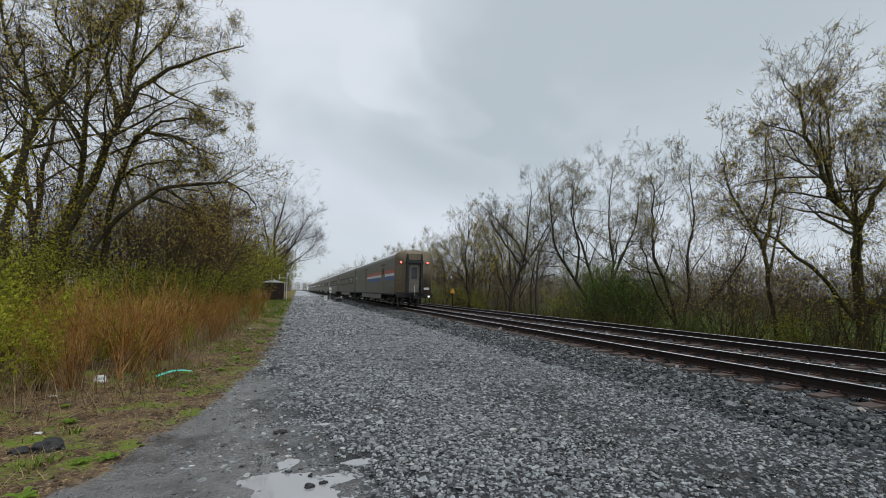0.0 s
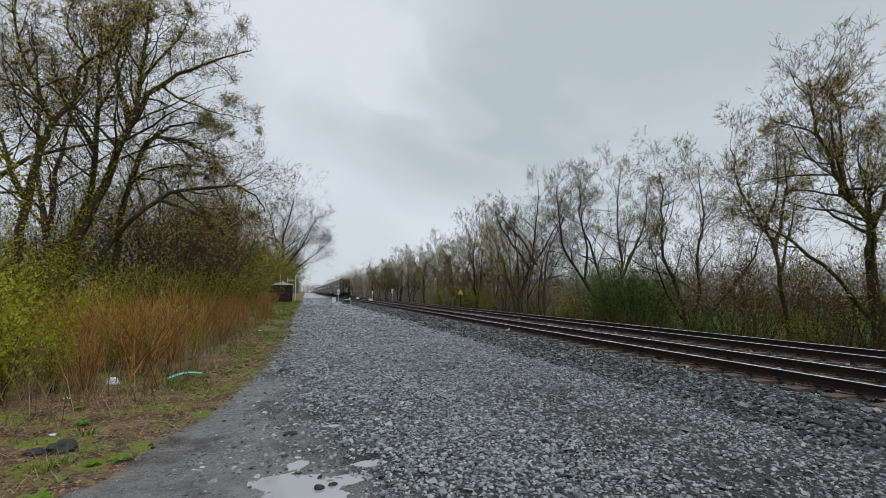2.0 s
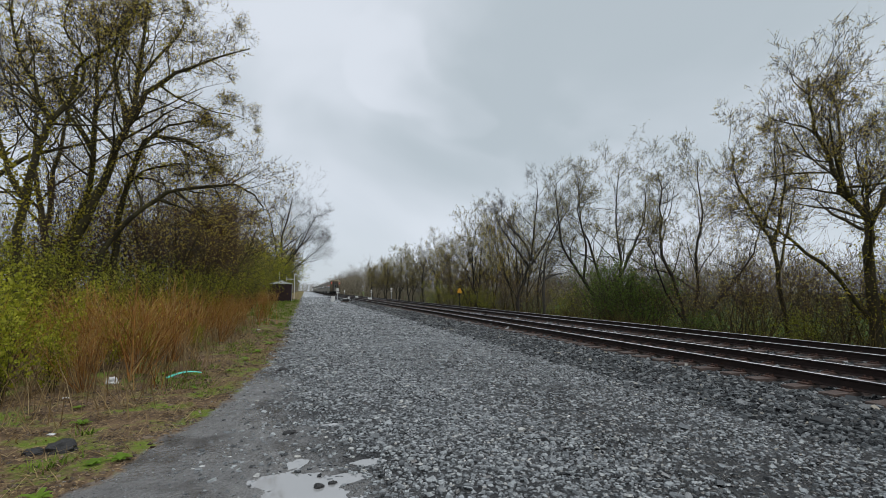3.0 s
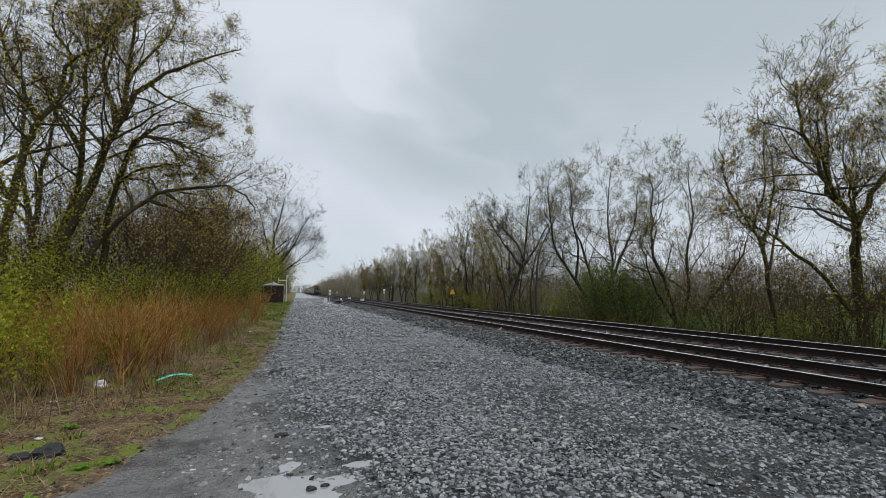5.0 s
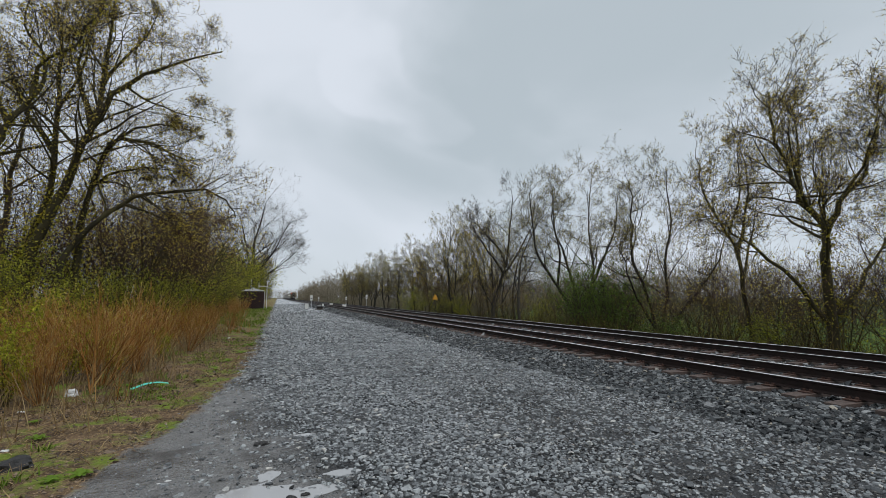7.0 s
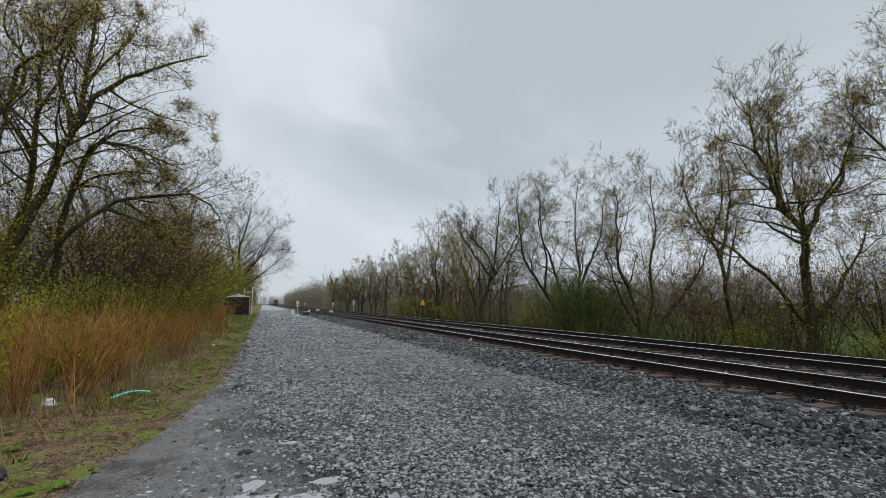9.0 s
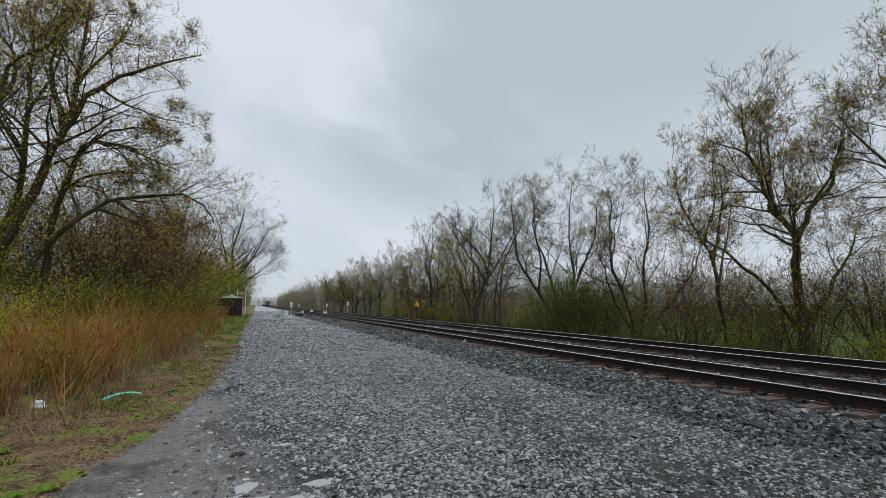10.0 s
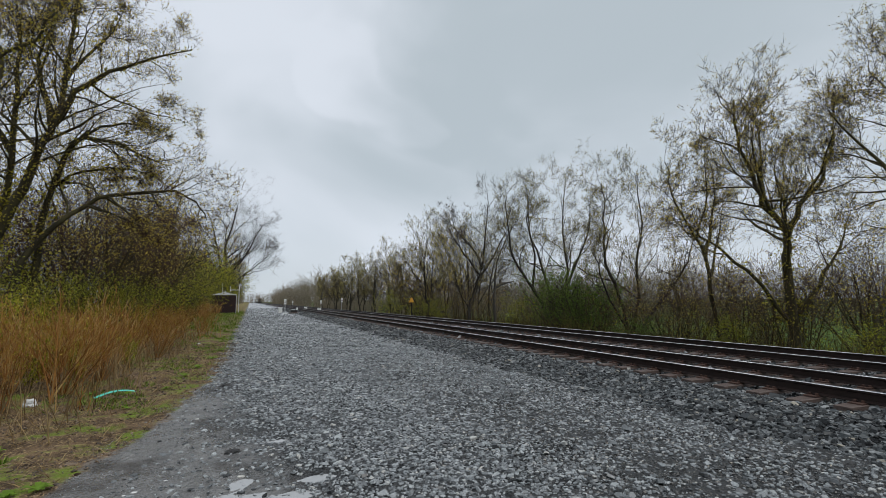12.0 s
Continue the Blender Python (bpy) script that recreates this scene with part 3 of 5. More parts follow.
def car_shell(name, label):
    car = new(name)
    tagged(car, label, "train car", "cars of the passenger train")
    part("body", prism(bmesh.new(), car_outline(CAR_W, 1.05, CAR_H), 0.25, CAR_LEN), M_STEEL, car, "dull ribbed stainless steel shell")
    roof = prism(bmesh.new(), [(x, z + 0.012) for x, z in car_outline(CAR_W, 1.05, CAR_H)[3:-3]], 0.5, CAR_LEN - 0.3)
    part("roof", roof, M_ROOF, car, "pale wet roof sheet")
    for sx in (-1, 1):
        for k in range(7):
            z = 1.28 + k * 0.1
            part("rib", boxed(sx * 1.575 - 0.012, sx * 1.575 + 0.012, 0.6, CAR_LEN - 0.4, z, z + 0.045), M_STEEL, car)
        part("side_sill", boxed(sx * 1.5 - 0.05, sx * 1.5 + 0.05, 0.35, CAR_LEN - 0.15, 0.98, 1.1, 0.01), M_UNDER, car)
    for sx in (-1, 1):
        part("side_skirt", boxed(sx * 1.53 - 0.02, sx * 1.53 + 0.02, 6.3, CAR_LEN - 6.3, 0.58, 1.08, 0.01), M_STEEL, car, "dull steel side skirt")
    bm = bmesh.new()
    for y0, y1 in ((6.5, 9.0), (9.4, 11.2), (12.0, 15.5), (16.0, 18.5)):
        box(bm, -1.25, 1.25, y0, y1, 0.55, 1.05, 0.03)
    part("equipment_box", bm, M_UNDER, car, "black underfloor equipment")
    truck(car, 3.6)
    truck(car, CAR_LEN - 3.6)
    return car


def car_end(car, detailed):
    """The rear wall: end sheet, framed gangway door, buffer beam and coupler."""
    end = prism(bmesh.new(), car_outline(CAR_W, 1.05, CAR_H, 0.01), 0.05, 0.26)
    bmesh.ops.bevel(end, geom=[e for e in end.edges if all(abs(v.co.y - 0.05) < 1e-4 for v in e.verts)], offset=0.12, segments=2, affect="EDGES")
    part("end_wall", end, M_DIRTY, car, "grimy brown-grey end wall", True)
    bm = bmesh.new()
    for x0, x1, z0, z1 in ((-0.68, -0.50, 1.2, 3.62), (0.50, 0.68, 1.2, 3.62), (-0.72, 0.72, 3.5, 3.74)):
        box(bm, x0, x1, -0.16, 0.08, z0, z1, 0.03)
    part("diaphragm", bm, M_RUBBER, car, "black rubber gangway surround")
    for sx in (-0.58, 0.58):
        part("roof_bracket", prism(bmesh.new(), [(sx - 0.1, 3.74), (sx + 0.1, 3.74), (sx + 0.05, 4.3), (sx - 0.05, 4.3)], -0.12, 0.08), M_UNDER, car)
    part("end_hood", boxed(-0.66, 0.66, -0.1, 0.1, 3.76, 4.34, 0.04), M_DIRTY, car)
    door = part("door", boxed(-0.42, 0.42, 0.0, 0.08, 1.22, 3.4, 0.02), M_DOOR, car, "stained steel gangway door")
    part("window_frame", boxed(-0.3, 0.3, -0.02, 0.02, 2.2, 3.32, 0.02), M_DOOR, door)
    part("door_window", boxed(-0.24, 0.24, -0.032, 0.0, 2.3, 3.24, 0.03), M_GLASS, door, "dark door window")
    part("door_handle", boxed(0.28, 0.36, -0.05, 0.01, 2.08, 2.14), M_GALV, door)
    part("buffer_beam", boxed(-1.45, 1.45, -0.06, 0.2, 0.78, 1.1, 0.03), M_UNDER, car, "black buffer beam")
    part("foot_plate", boxed(-0.75, 0.75, -0.22, 0.05, 1.1, 1.2, 0.01), M_UNDER, car)
    bm = boxed(-0.14, 0.14, -0.55, 0.1, 0.72, 0.98, 0.03)
    box(bm, -0.2, 0.12, -0.72, -0.5, 0.68, 1.0, 0.04)
    part("coupler", bm, M_UNDER, car, "black knuckle coupler")
    if not detailed:
        return
    for sx in (-1, 1):
        bm = bmesh.new()
        rod(bm, (sx * 1.1, -0.03, 3.6), (sx * 1.1, 0.1, 3.6), 0.12, 0.12, 16)
        lamp = part("marker_lamp", bm, M_UNDER, car, "marker lamp housing")
        bm = bmesh.new()
        rod(bm, (sx * 1.1, -0.05, 3.6), (sx * 1.1, -0.028, 3.6), 0.06, 0.075, 16)
        part("lens", bm, M_MARKER, lamp, "lit red lens")
        bm = bmesh.new()
        for z in (1.25, 1.6, 1.95, 2.3):
            box(bm, sx * 1.28 - 0.17, sx * 1.28 + 0.17, -0.06, -0.03, z, z + 0.025)
        part("grab_iron", bm, M_DIRTY, car)
        bm = bmesh.new()
        rod(bm, (sx * 0.32, -0.1, 0.85), (sx * 0.36, -0.35, 0.42), 0.03)
        rod(bm, (sx * 0.36, -0.35, 0.42), (sx * 0.2, -0.5, 0.55), 0.03)
        part("air_hose", bm, M_RUBBER, car)
        bm = boxed(sx * 1.15 - 0.2, sx * 1.15 + 0.2, -0.1, 0.2, 0.35, 0.4)
        box(bm, sx * 1.15 - 0.2, sx * 1.15 - 0.17, -0.1, 0.1, 0.35, 0.85)
        box(bm, sx * 1.15 + 0.17, sx * 1.15 + 0.2, -0.1, 0.1, 0.35, 0.85)
        part("step", bm, M_UNDER, car)
    part("safety_chain", rod(bmesh.new(), (0, -0.2, 0.95), (0, -0.18, 1.75), 0.022), M_WPAINT, car)
    bm = bmesh.new()
    rod(bm, (1.2, -0.14, 0.88), (1.2, -0.05, 0.88), 0.075, 0.075, 14)
    part("socket_lamp", bm, M_LAMP, car, "small white lamp")
    part("number_bar", boxed(0.82, 1.25, 0.02, 0.046, 1.42, 1.6), M_WPAINT, car, "pale lettering bar")


def rear_baggage_car():
    car = car_shell("baggage_car", "stainless baggage car with red, white and blue stripe")
    car_end(car, True)
    for sx in (-1, 1):
        for name, mat, z0, z1 in (("red_stripe", M_RED, 2.75, 3.03), ("white_stripe", M_WHITE, 2.53, 2.75), ("blue_stripe", M_BLUE, 2.2, 2.53)):
            part(name, boxed(sx * 1.575 - 0.008, sx * 1.575 + 0.008, 0.3, 15.0, z0, z1), mat, car)
        for y0 in (4.4, 15.2):
            door = part("loading_door", boxed(sx * 1.575 - 0.016, sx * 1.575 + 0.016, y0, y0 + 1.7, 1.3, 3.55, 0.008), M_DIRTY, car, "stained sliding loading door")
            part("door_window", boxed(sx * 1.593 - 0.006, sx * 1.593 + 0.006, y0 + 0.55, y0 + 1.15, 2.7, 3.25), M_GLASS, door)
            part("door_rail", boxed(sx * 1.585 - 0.03, sx * 1.585 + 0.03, y0 - 0.1, y0 + 1.8, 3.57, 3.65), M_UNDER, door)
    lamp = boxed(-1.63, -1.55, 24.6, 24.85, 2.75, 2.95, 0.02)
    part("side_lamp", lamp, M_LAMP, car, "lit side lamp")
    return car


def coach():
    car = car_shell("passenger_coach", "stainless passenger coach with a dark window band")
    car_end(car, False)
    for sx in (-1, 1):
        part("window_band", boxed(sx * 1.575 - 0.008, sx * 1.575 + 0.008, 2.6, CAR_LEN - 2.6, 2.2, 3.15), M_UNDER, car, "dark window band")
        for k in range(11):
            y = 3.0 + k * 1.8
            part("window", boxed(sx * 1.585 - 0.008, sx * 1.585 + 0.008, y, y + 1.35, 2.32, 3.02, 0.005), M_GLASS, car)
        door = part("door", boxed(sx * 1.575 - 0.015, sx * 1.575 + 0.015, 1.0, 1.85, 1.25, 3.4, 0.006), M_STEEL, car)
        part("door_window", boxed(sx * 1.595 - 0.006, sx * 1.595 + 0.006, 1.2, 1.65, 2.4, 3.1), M_GLASS, door)
    part("side_lamp", boxed(-1.63, -1.55, 24.6, 24.85, 2.75, 2.95, 0.02), M_LAMP, car, "lit side lamp")
    return car


TRAIN = [rear_baggage_car()]
first_coach = coach()
TRAIN.append(first_coach)
for k in range(9):
    TRAIN.append(copy_thing(first_coach, pose(0, 0, 0)))


# ---- signal house and line-side gear ----
def signal_house():
    x0, x1, y0, y1, h = -5.15, -1.9, 75.8, 78.6, 2.75
    base = new("signal_house")
    base.location = ((x0 + x1) / 2, (y0 + y1) / 2, 0.0)
    tagged(base, "maroon steel signal house with a pale hipped roof", "signal house")
    w, d = (x1 - x0) / 2, (y1 - y0) / 2
    part("shell", boxed(-w, w, -d, d, -0.1, h, 0.03), M_MAROON, base, "stained dark maroon steel walls")
    for k in range(6):
        x = -w + 0.25 + k * (2 * w - 0.5) / 5
        part("panel_seam", boxed(x - 0.02, x + 0.02, -d - 0.02, -d, 0.0, h - 0.05), M_MAROON, base)
    part("side_panel", boxed(w, w + 0.025, -d + 0.05, d - 0.05, 0.05, h - 0.05), M_GALV, base, "galvanised side panel")
    bm = bmesh.new()
    lo = [bm.verts.new(p) for p in ((-w - 0.1, -d - 0.1, h), (w + 0.1, -d - 0.1, h), (w + 0.1, d + 0.1, h), (-w - 0.1, d + 0.1, h))]
    up = [bm.verts.new((v.co.x, v.co.y, h + 0.07)) for v in lo]
    top = bm.verts.new((0, 0, h + 0.5))
    bm.faces.new(lo[::-1])
    for i in range(4):
        j = (i + 1) % 4
        bm.faces.new((lo[i], lo[j], up[j], up[i]))
        bm.faces.new((up[i], up[j], top))
    roof = part("roof", bm, M_GALV, base, "pale grey sheet-metal roof")
    part("vent_cap", rod(bmesh.new(), (0, 0, h + 0.4), (0, 0, h + 0.68), 0.22, 0.16, 12), M_GALV, roof)
    part("antenna", rod(bmesh.new(), (-0.35, 0, h + 0.3), (-0.35, 0, h + 2.0), 0.03), M_WPAINT, base)
    bm = rod(bmesh.new(), (w + 0.35, 0.2, -0.1), (w + 0.35, 0.2, 4.3), 0.045)
    rod(bm, (w - 0.8, 0.2, 3.55), (w + 0.4, 0.2, 3.55), 0.05)
    rod(bm, (w - 0.85, 0.2, 3.2), (w - 0.85, 0.2, 4.1), 0.05)
    mast = part("service_mast", bm, M_WPAINT, base, "pale electric service mast")
    part("mast_lamp", boxed(w + 0.2, w + 0.7, 0.05, 0.35, 4.2, 4.4, 0.04), M_GALV, mast)
    return base


signal_house()


def marker_post(x, y, h, label, plate=True):
    z = float(height(x, y))
    base = new("marker_post")
    base.location = (x, y, z)
    tagged(base, label, "marker post", "white line-side posts")
    part("post", rod(bmesh.new(), (0, 0, -0.1), (0, 0, h), 0.05, 0.05, 8), M_GALV, base)
    if plate:
        part("target", boxed(-0.17, 0.17, -0.06, -0.03, h - 0.75, h, 0.01), M_WPAINT, base, "white target plate")
        part("stripe", boxed(-0.15, 0.15, -0.066, -0.06, h - 0.48, h - 0.4), M_UNDER, base)
    part("foot", boxed(-0.25, 0.25, -0.25, 0.25, -0.1, 0.06, 0.02), M_WPAINT, base)
    return base


marker_post(4.72, 70.0, 2.1, "white target on a grey post by the switch")
marker_post(15.57, 85.0, 2.4, "white marker post beyond the second track")
marker_post(15.6, 112.0, 2.1, "white marker post beyond the second track")
marker_post(15.6, 190.0, 2.1, "white marker post beyond the second track")


def relay_box(x, y):
    base = new("relay_box")
    base.location = (x, y, float(height(x, y)))
    tagged(base, "small white relay box on the gravel", "relay box")
    part("body", boxed(-0.28, 0.28, -0.2, 0.2, -0.05, 0.75, 0.03), M_WPAINT, base)
    part("lid", boxed(-0.32, 0.32, -0.24, 0.24, 0.75, 0.82, 0.02), M_WPAINT, base)


relay_box(4.45, 76.0)


def switch_machine(x, y):
    base = new("switch_machine")
    base.location = (x, y, float(height(x, y)))
    tagged(base, "low dark switch machine on long ties beside the track", "switch machine")
    part("motor_case", boxed(-0.55, 0.35, -0.25, 0.25, 0.15, 0.5, 0.05), M_UNDER, base)
    part("cover", boxed(-0.5, 0.0, -0.2, 0.2, 0.5, 0.58, 0.03), M_GALV, base)
    part("throw_rod", rod(bmesh.new(), (0.3, 0, 0.25), (3.0, 0, 0.25), 0.03), M_RAIL, base)
    for dy in (-0.35, 0.35):
        part("tie", boxed(-0.8, 2.0, dy - 0.12, dy + 0.12, 0.0, 0.16, 0.01), M_TIE, base)
    part("signal_lamp", boxed(0.15, 0.4, -0.12, 0.12, 0.5, 0.85, 0.04), M_WPAINT, base)


switch_machine(6.1, 70.0)
for sx, sy in ((10.6, 78.0), (10.6, 98.0)):
    ob = new("heater_box")
    ob.location = (sx, sy, 0.17)
    tagged(ob, "small white housing between the tracks", "housing", "white housings between the tracks")
    part("body", boxed(-0.3, 0.3, -0.3, 0.3, 0.0, 0.42, 0.06), M_WPAINT, ob)
    part("lid", boxed(-0.33, 0.33, -0.33, 0.33, 0.42, 0.48, 0.02), M_GALV, ob)


def warning_sign(x, y):
    base = new("warning_sign")
    z = float(height(x, y))
    base.location = (x, y, z)
    tagged(base, "yellow triangular sign on a dark post", "sign")
    top = 2.0 - z
    part("post", rod(bmesh.new(), (0, 0, -0.1), (0, 0, top), 0.05), M_UNDER, base)
    part("plate", prism(bmesh.new(), [(-0.32, top - 0.45), (0.32, top - 0.45), (0.06, top + 0.08), (-0.06, top + 0.08)], -0.07, -0.05), M_YELLOW, base, "yellow triangle plate")


warning_sign(16.2, 47.5)


# ---- plants ----
class Wood:
    """Gathers tapered limbs, fine twigs and leaves of one plant."""

    def __init__(self, seed):
        self.r = np.random.RandomState(seed)
        self.g, self.limbs = random.Random(seed), {}
        self.tw, self.lf, self.first, self.stems = [], [], None, []

    def tubes(self):
        """All limbs as tapered tubes, those of one kind together."""
        verts, faces, base = [], [], 0
        for (k, sides), rows in self.limbs.items():
            pts, rad = np.array([p for p, _ in rows]), np.array([q for _, q in rows])
            d = np.gradient(pts, axis=1)
            d /= np.linalg.norm(d, axis=2)[..., None] + 1e-9
            steep = np.abs(d[:, :1, 2:]) > 0.7
            ref = np.where(steep, np.array([0.37, 0.93, 0.1]), np.array([0.1, 0.2, 0.97]))
            a = np.cross(d, np.broadcast_to(ref, d.shape))
            a /= np.linalg.norm(a, axis=2)[..., None] + 1e-9
            b = np.cross(d, a)
            th = np.arange(sides) * 6.2832 / sides
            ring = pts[:, :, None] + (a[:, :, None] * np.cos(th)[:, None] + b[:, :, None] * np.sin(th)[:, None]) * rad[:, :, None, None]
            i = np.arange(len(rows) * k * sides).reshape(len(rows), k, sides) + base
            j = np.roll(i, -1, axis=2)
            faces.append(np.stack([i[:, :-1], j[:, :-1], j[:, 1:], i[:, 1:]], -1).reshape(-1, 4))
            verts.append(ring.reshape(-1, 3))
            base += i.size
        return np.concatenate(verts), np.concatenate(faces)

    def limb(self, p, d, length, r0, level, cfg):
        """A limb that wanders from p along d, with all that grows on it."""
        g, n = self.g, cfg["segs"][level]
        step, lift = length / n, cfg["lift"]
        crook = cfg["crook"] * (0.6 if level == 0 else 1.0)
        p, d = Vector(p), Vector(d)
        pts = [p.copy()]
        for k in range(n):
            d = (d + Vector((g.gauss(0, crook), g.gauss(0, crook), g.gauss(0, crook) + lift))).normalized()
            p = p + d * step
            pts.append(p)
        self.grow(pts, length, r0, level, cfg)

    def bough(self, bends, r0, cfg):
        """A main stem drawn smoothly through a few bends."""
        g, q = self.g, [Vector(b) for b in bends]
        q = [q[0] * 2 - q[1]] + q + [q[-1] * 2 - q[-2]]
        pts = []
        for i in range(1, len(q) - 2):
            for t in (0.0, 0.33, 0.67):
                c = 0.5 * (2 * q[i] + (q[i + 1] - q[i - 1]) * t + (2 * q[i - 1] - 5 * q[i] + 4 * q[i + 1] - q[i + 2]) * t * t + (3 * q[i] - q[i - 1] - 3 * q[i + 1] + q[i + 2]) * t ** 3)
                pts.append(c + Vector((g.gauss(0, 0.035), g.gauss(0, 0.06), g.gauss(0, 0.02))) * (len(pts) > 0))
        pts.append(q[-2])
        length = sum((b - a).length for a, b in zip(pts, pts[1:]))
        self.grow(pts, length, r0, 0, dict(cfg, kids=(max(5, round(cfg["kids"][0] * length / 8)),) + tuple(cfg["kids"][1:])))

    def grow(self, pts, length, r0, level, cfg):
        g, top, n = self.g, cfg["levels"], len(pts) - 1
        rad = [r0 * (1 - 0.86 * k / n) for k in range(n + 1)]
        if level == 0 and pts[0].z < 0.1:
            rad[0] *= 1.3
        self.limbs.setdefault((n + 1, cfg["sides"][level]), []).append(([tuple(q) for q in pts], rad))
        if level == 0:
            self.stems.append(np.array([tuple(q) for q in pts]))
        if level == 0 and self.first is None:
            self.first = np.array([tuple(q) for q in pts])
        kids = cfg["kids"][level]
        start = cfg["bare"] if level == 0 else 0.2
        for k in range(kids):
            t = start + (1 - start) * (k + g.uniform(0.1, 1.0)) / kids
            i = min(int(t * n), n - 1)
            q = pts[i].lerp(pts[i + 1], t * n - i)
            dd = (pts[i + 1] - pts[i]).normalized()
            side = dd.cross(Vector((g.gauss(0, 1), g.gauss(0, 1), g.gauss(0, 1)))).normalized()
            ang = g.uniform(*cfg["spread"])
            nd = dd * math.cos(ang) + side * math.sin(ang)
            if level < top:
                self.limb(q, nd, length * g.uniform(*cfg["ratio" if level == 0 else "later"]) * (1.15 - 0.5 * t), r0 * (1 - 0.8 * t) * g.uniform(0.35, 0.6), level + 1, cfg)
            else:
                way = (nd + Vector((0, 0, 0.25))) * cfg["twig"] * g.uniform(0.5, 1.3)
                self.tw.append((*q, *(q + way), max(r0 * 0.3, cfg["fine"])))
                for _ in range(int(cfg["leaves"]) + (g.random() < cfg["leaves"] % 1)):
                    s = g.uniform(0.35, 1.05)
                    self.lf.append((q.x + way.x * s + g.gauss(0, 0.03), q.y + way.y * s + g.gauss(0, 0.03), q.z + way.z * s + g.gauss(0, 0.03)))

    def crown(self):
        t = np.array(self.tw)
        a, b, rr = t[:, :3], t[:, 3:6], t[:, 6]
        d = b - a
        u = np.cross(d, np.array([0.31, 0.52, 0.8]))
        u /= np.linalg.norm(u, axis=1)[:, None] + 1e-9
        w = np.cross(d, u)
        w /= np.linalg.norm(w, axis=1)[:, None] + 1e-9
        ring = [a + (u * math.cos(k * 2.0944) + w * math.sin(k * 2.0944)) * rr[:, None] for k in range(3)]
        v = np.stack(ring + [b], 1)
        f = (np.arange(len(t))[:, None, None] * 4 + np.array([(0, 1, 3), (1, 2, 3), (2, 0, 3)])[None]).reshape(-1, 3)
        return v.reshape(-1, 3), f

    def leaf_faces(self, size):
        p = np.array(self.lf)
        n, r = len(p), self.r
        a, b = r.normal(0, 1, (n, 3)), r.normal(0, 1, (n, 3))
        a /= np.linalg.norm(a, axis=1)[:, None]
        b -= a * (a * b).sum(1)[:, None]
        b /= np.linalg.norm(b, axis=1)[:, None]
        s = size * r.uniform(0.6, 1.4, n)[:, None]
        v = np.stack([p - a * s, p + b * s * 0.62, p + a * s, p - b * s * 0.62], 1)
        return v.reshape(-1, 3), np.arange(n * 4).reshape(n, 4)

    def build(self, name, at, bark, twig, leaf, leaf_size, label, category, group=""):
        base = new(name)
        base.location = at
        tagged(base, label, category, group)
        mesh_ob("trunk", *self.tubes(), bark, base, True)
        if self.tw:
            mesh_ob("crown", *self.crown(), twig, base)
        if self.lf:
            mesh_ob("foliage", *self.leaf_faces(leaf_size), leaf, base)
        return base


CFG = dict(levels=3, kids=(9, 7, 5, 4), segs=(8, 5, 3, 2), sides=(7, 4, 3, 3), bare=0.3, spread=(0.45, 1.05), ratio=(0.34, 0.58), later=(0.4, 0.62), lift=0.035, crook=0.19, twig=0.4, fine=0.009, leaves=2.0)


def aim(az, up):
    """A direction from its bearing (0 along the track, 90 to the right) and its rise, in degrees."""
    a, e = radians(az), radians(up)
    return np.array([math.sin(a) * math.cos(e), math.cos(a) * math.cos(e), math.sin(e)])


LOOKS = {"bud": (M_BARK, M_TWIG, M_BUD, 0.025), "pale": (M_BARK_GREY, M_TWIG, M_BUD_PALE, 0.03), "bare": (M_BARK_GREY, M_TWIG, M_BUD_PALE, 0.026), "green": (M_BARK, M_TWIG, M_GREEN, 0.052), "leafy": (M_BARK, M_TWIG, M_LEAFY, 0.045),
         "thicket": (M_BARK, M_TWIG_RED, M_BUD, 0.034), "brush": (M_BRUSH, M_BRUSH, M_BUD, 0.018)}


def plant(seed, x, y, stems, looks="bud", group="", label="", name="tree", category="tree", ivy=0, leaf_size=None, **over):
    """stems: bearing, rise, length, radius, and how far along the first stem it starts; or the bends of a stem and its radius."""
    cfg = dict(CFG, **over)
    w = Wood(seed)
    for stem in stems:
        if len(stem) == 2:
            w.bough(*stem, cfg)
            continue
        az, up, length, rad, start = stem
        p = np.array([0, 0, -0.15])
        if start > 0:
            k = start * (len(w.first) - 1)
            i = min(int(k), len(w.first) - 2)
            p = w.first[i] + (w.first[i + 1] - w.first[i]) * (k - i)
        w.limb(p, aim(az, up), length, rad, 0, cfg if start == 0 else dict(cfg, bare=0.15))
    bark, twig, leaf, size = LOOKS[looks]
    size = leaf_size or size
    tree = w.build(name, (x, y, float(height(x, y))), bark, twig, leaf, size, label, category, group)
    if ivy:
        w.lf = []
        for pts in w.stems:
            for a, b in zip(pts, pts[1:]):
                for _ in range(int(ivy * np.linalg.norm(b - a) * max(0.12, 1 - a[2] / 9.0))):
                    w.lf.append(a + (b - a) * w.r.uniform() + w.r.normal(0, 0.1 + 0.2 * max(0, 1 - a[2] / 7), 3))
        mesh_ob("ivy", *w.leaf_faces(0.05), M_IVY, tree, label="yellow-green ivy on the stems")
    return tree


RIGHT = "trees along the far side of the tracks"
LEFT = "trees along the path"
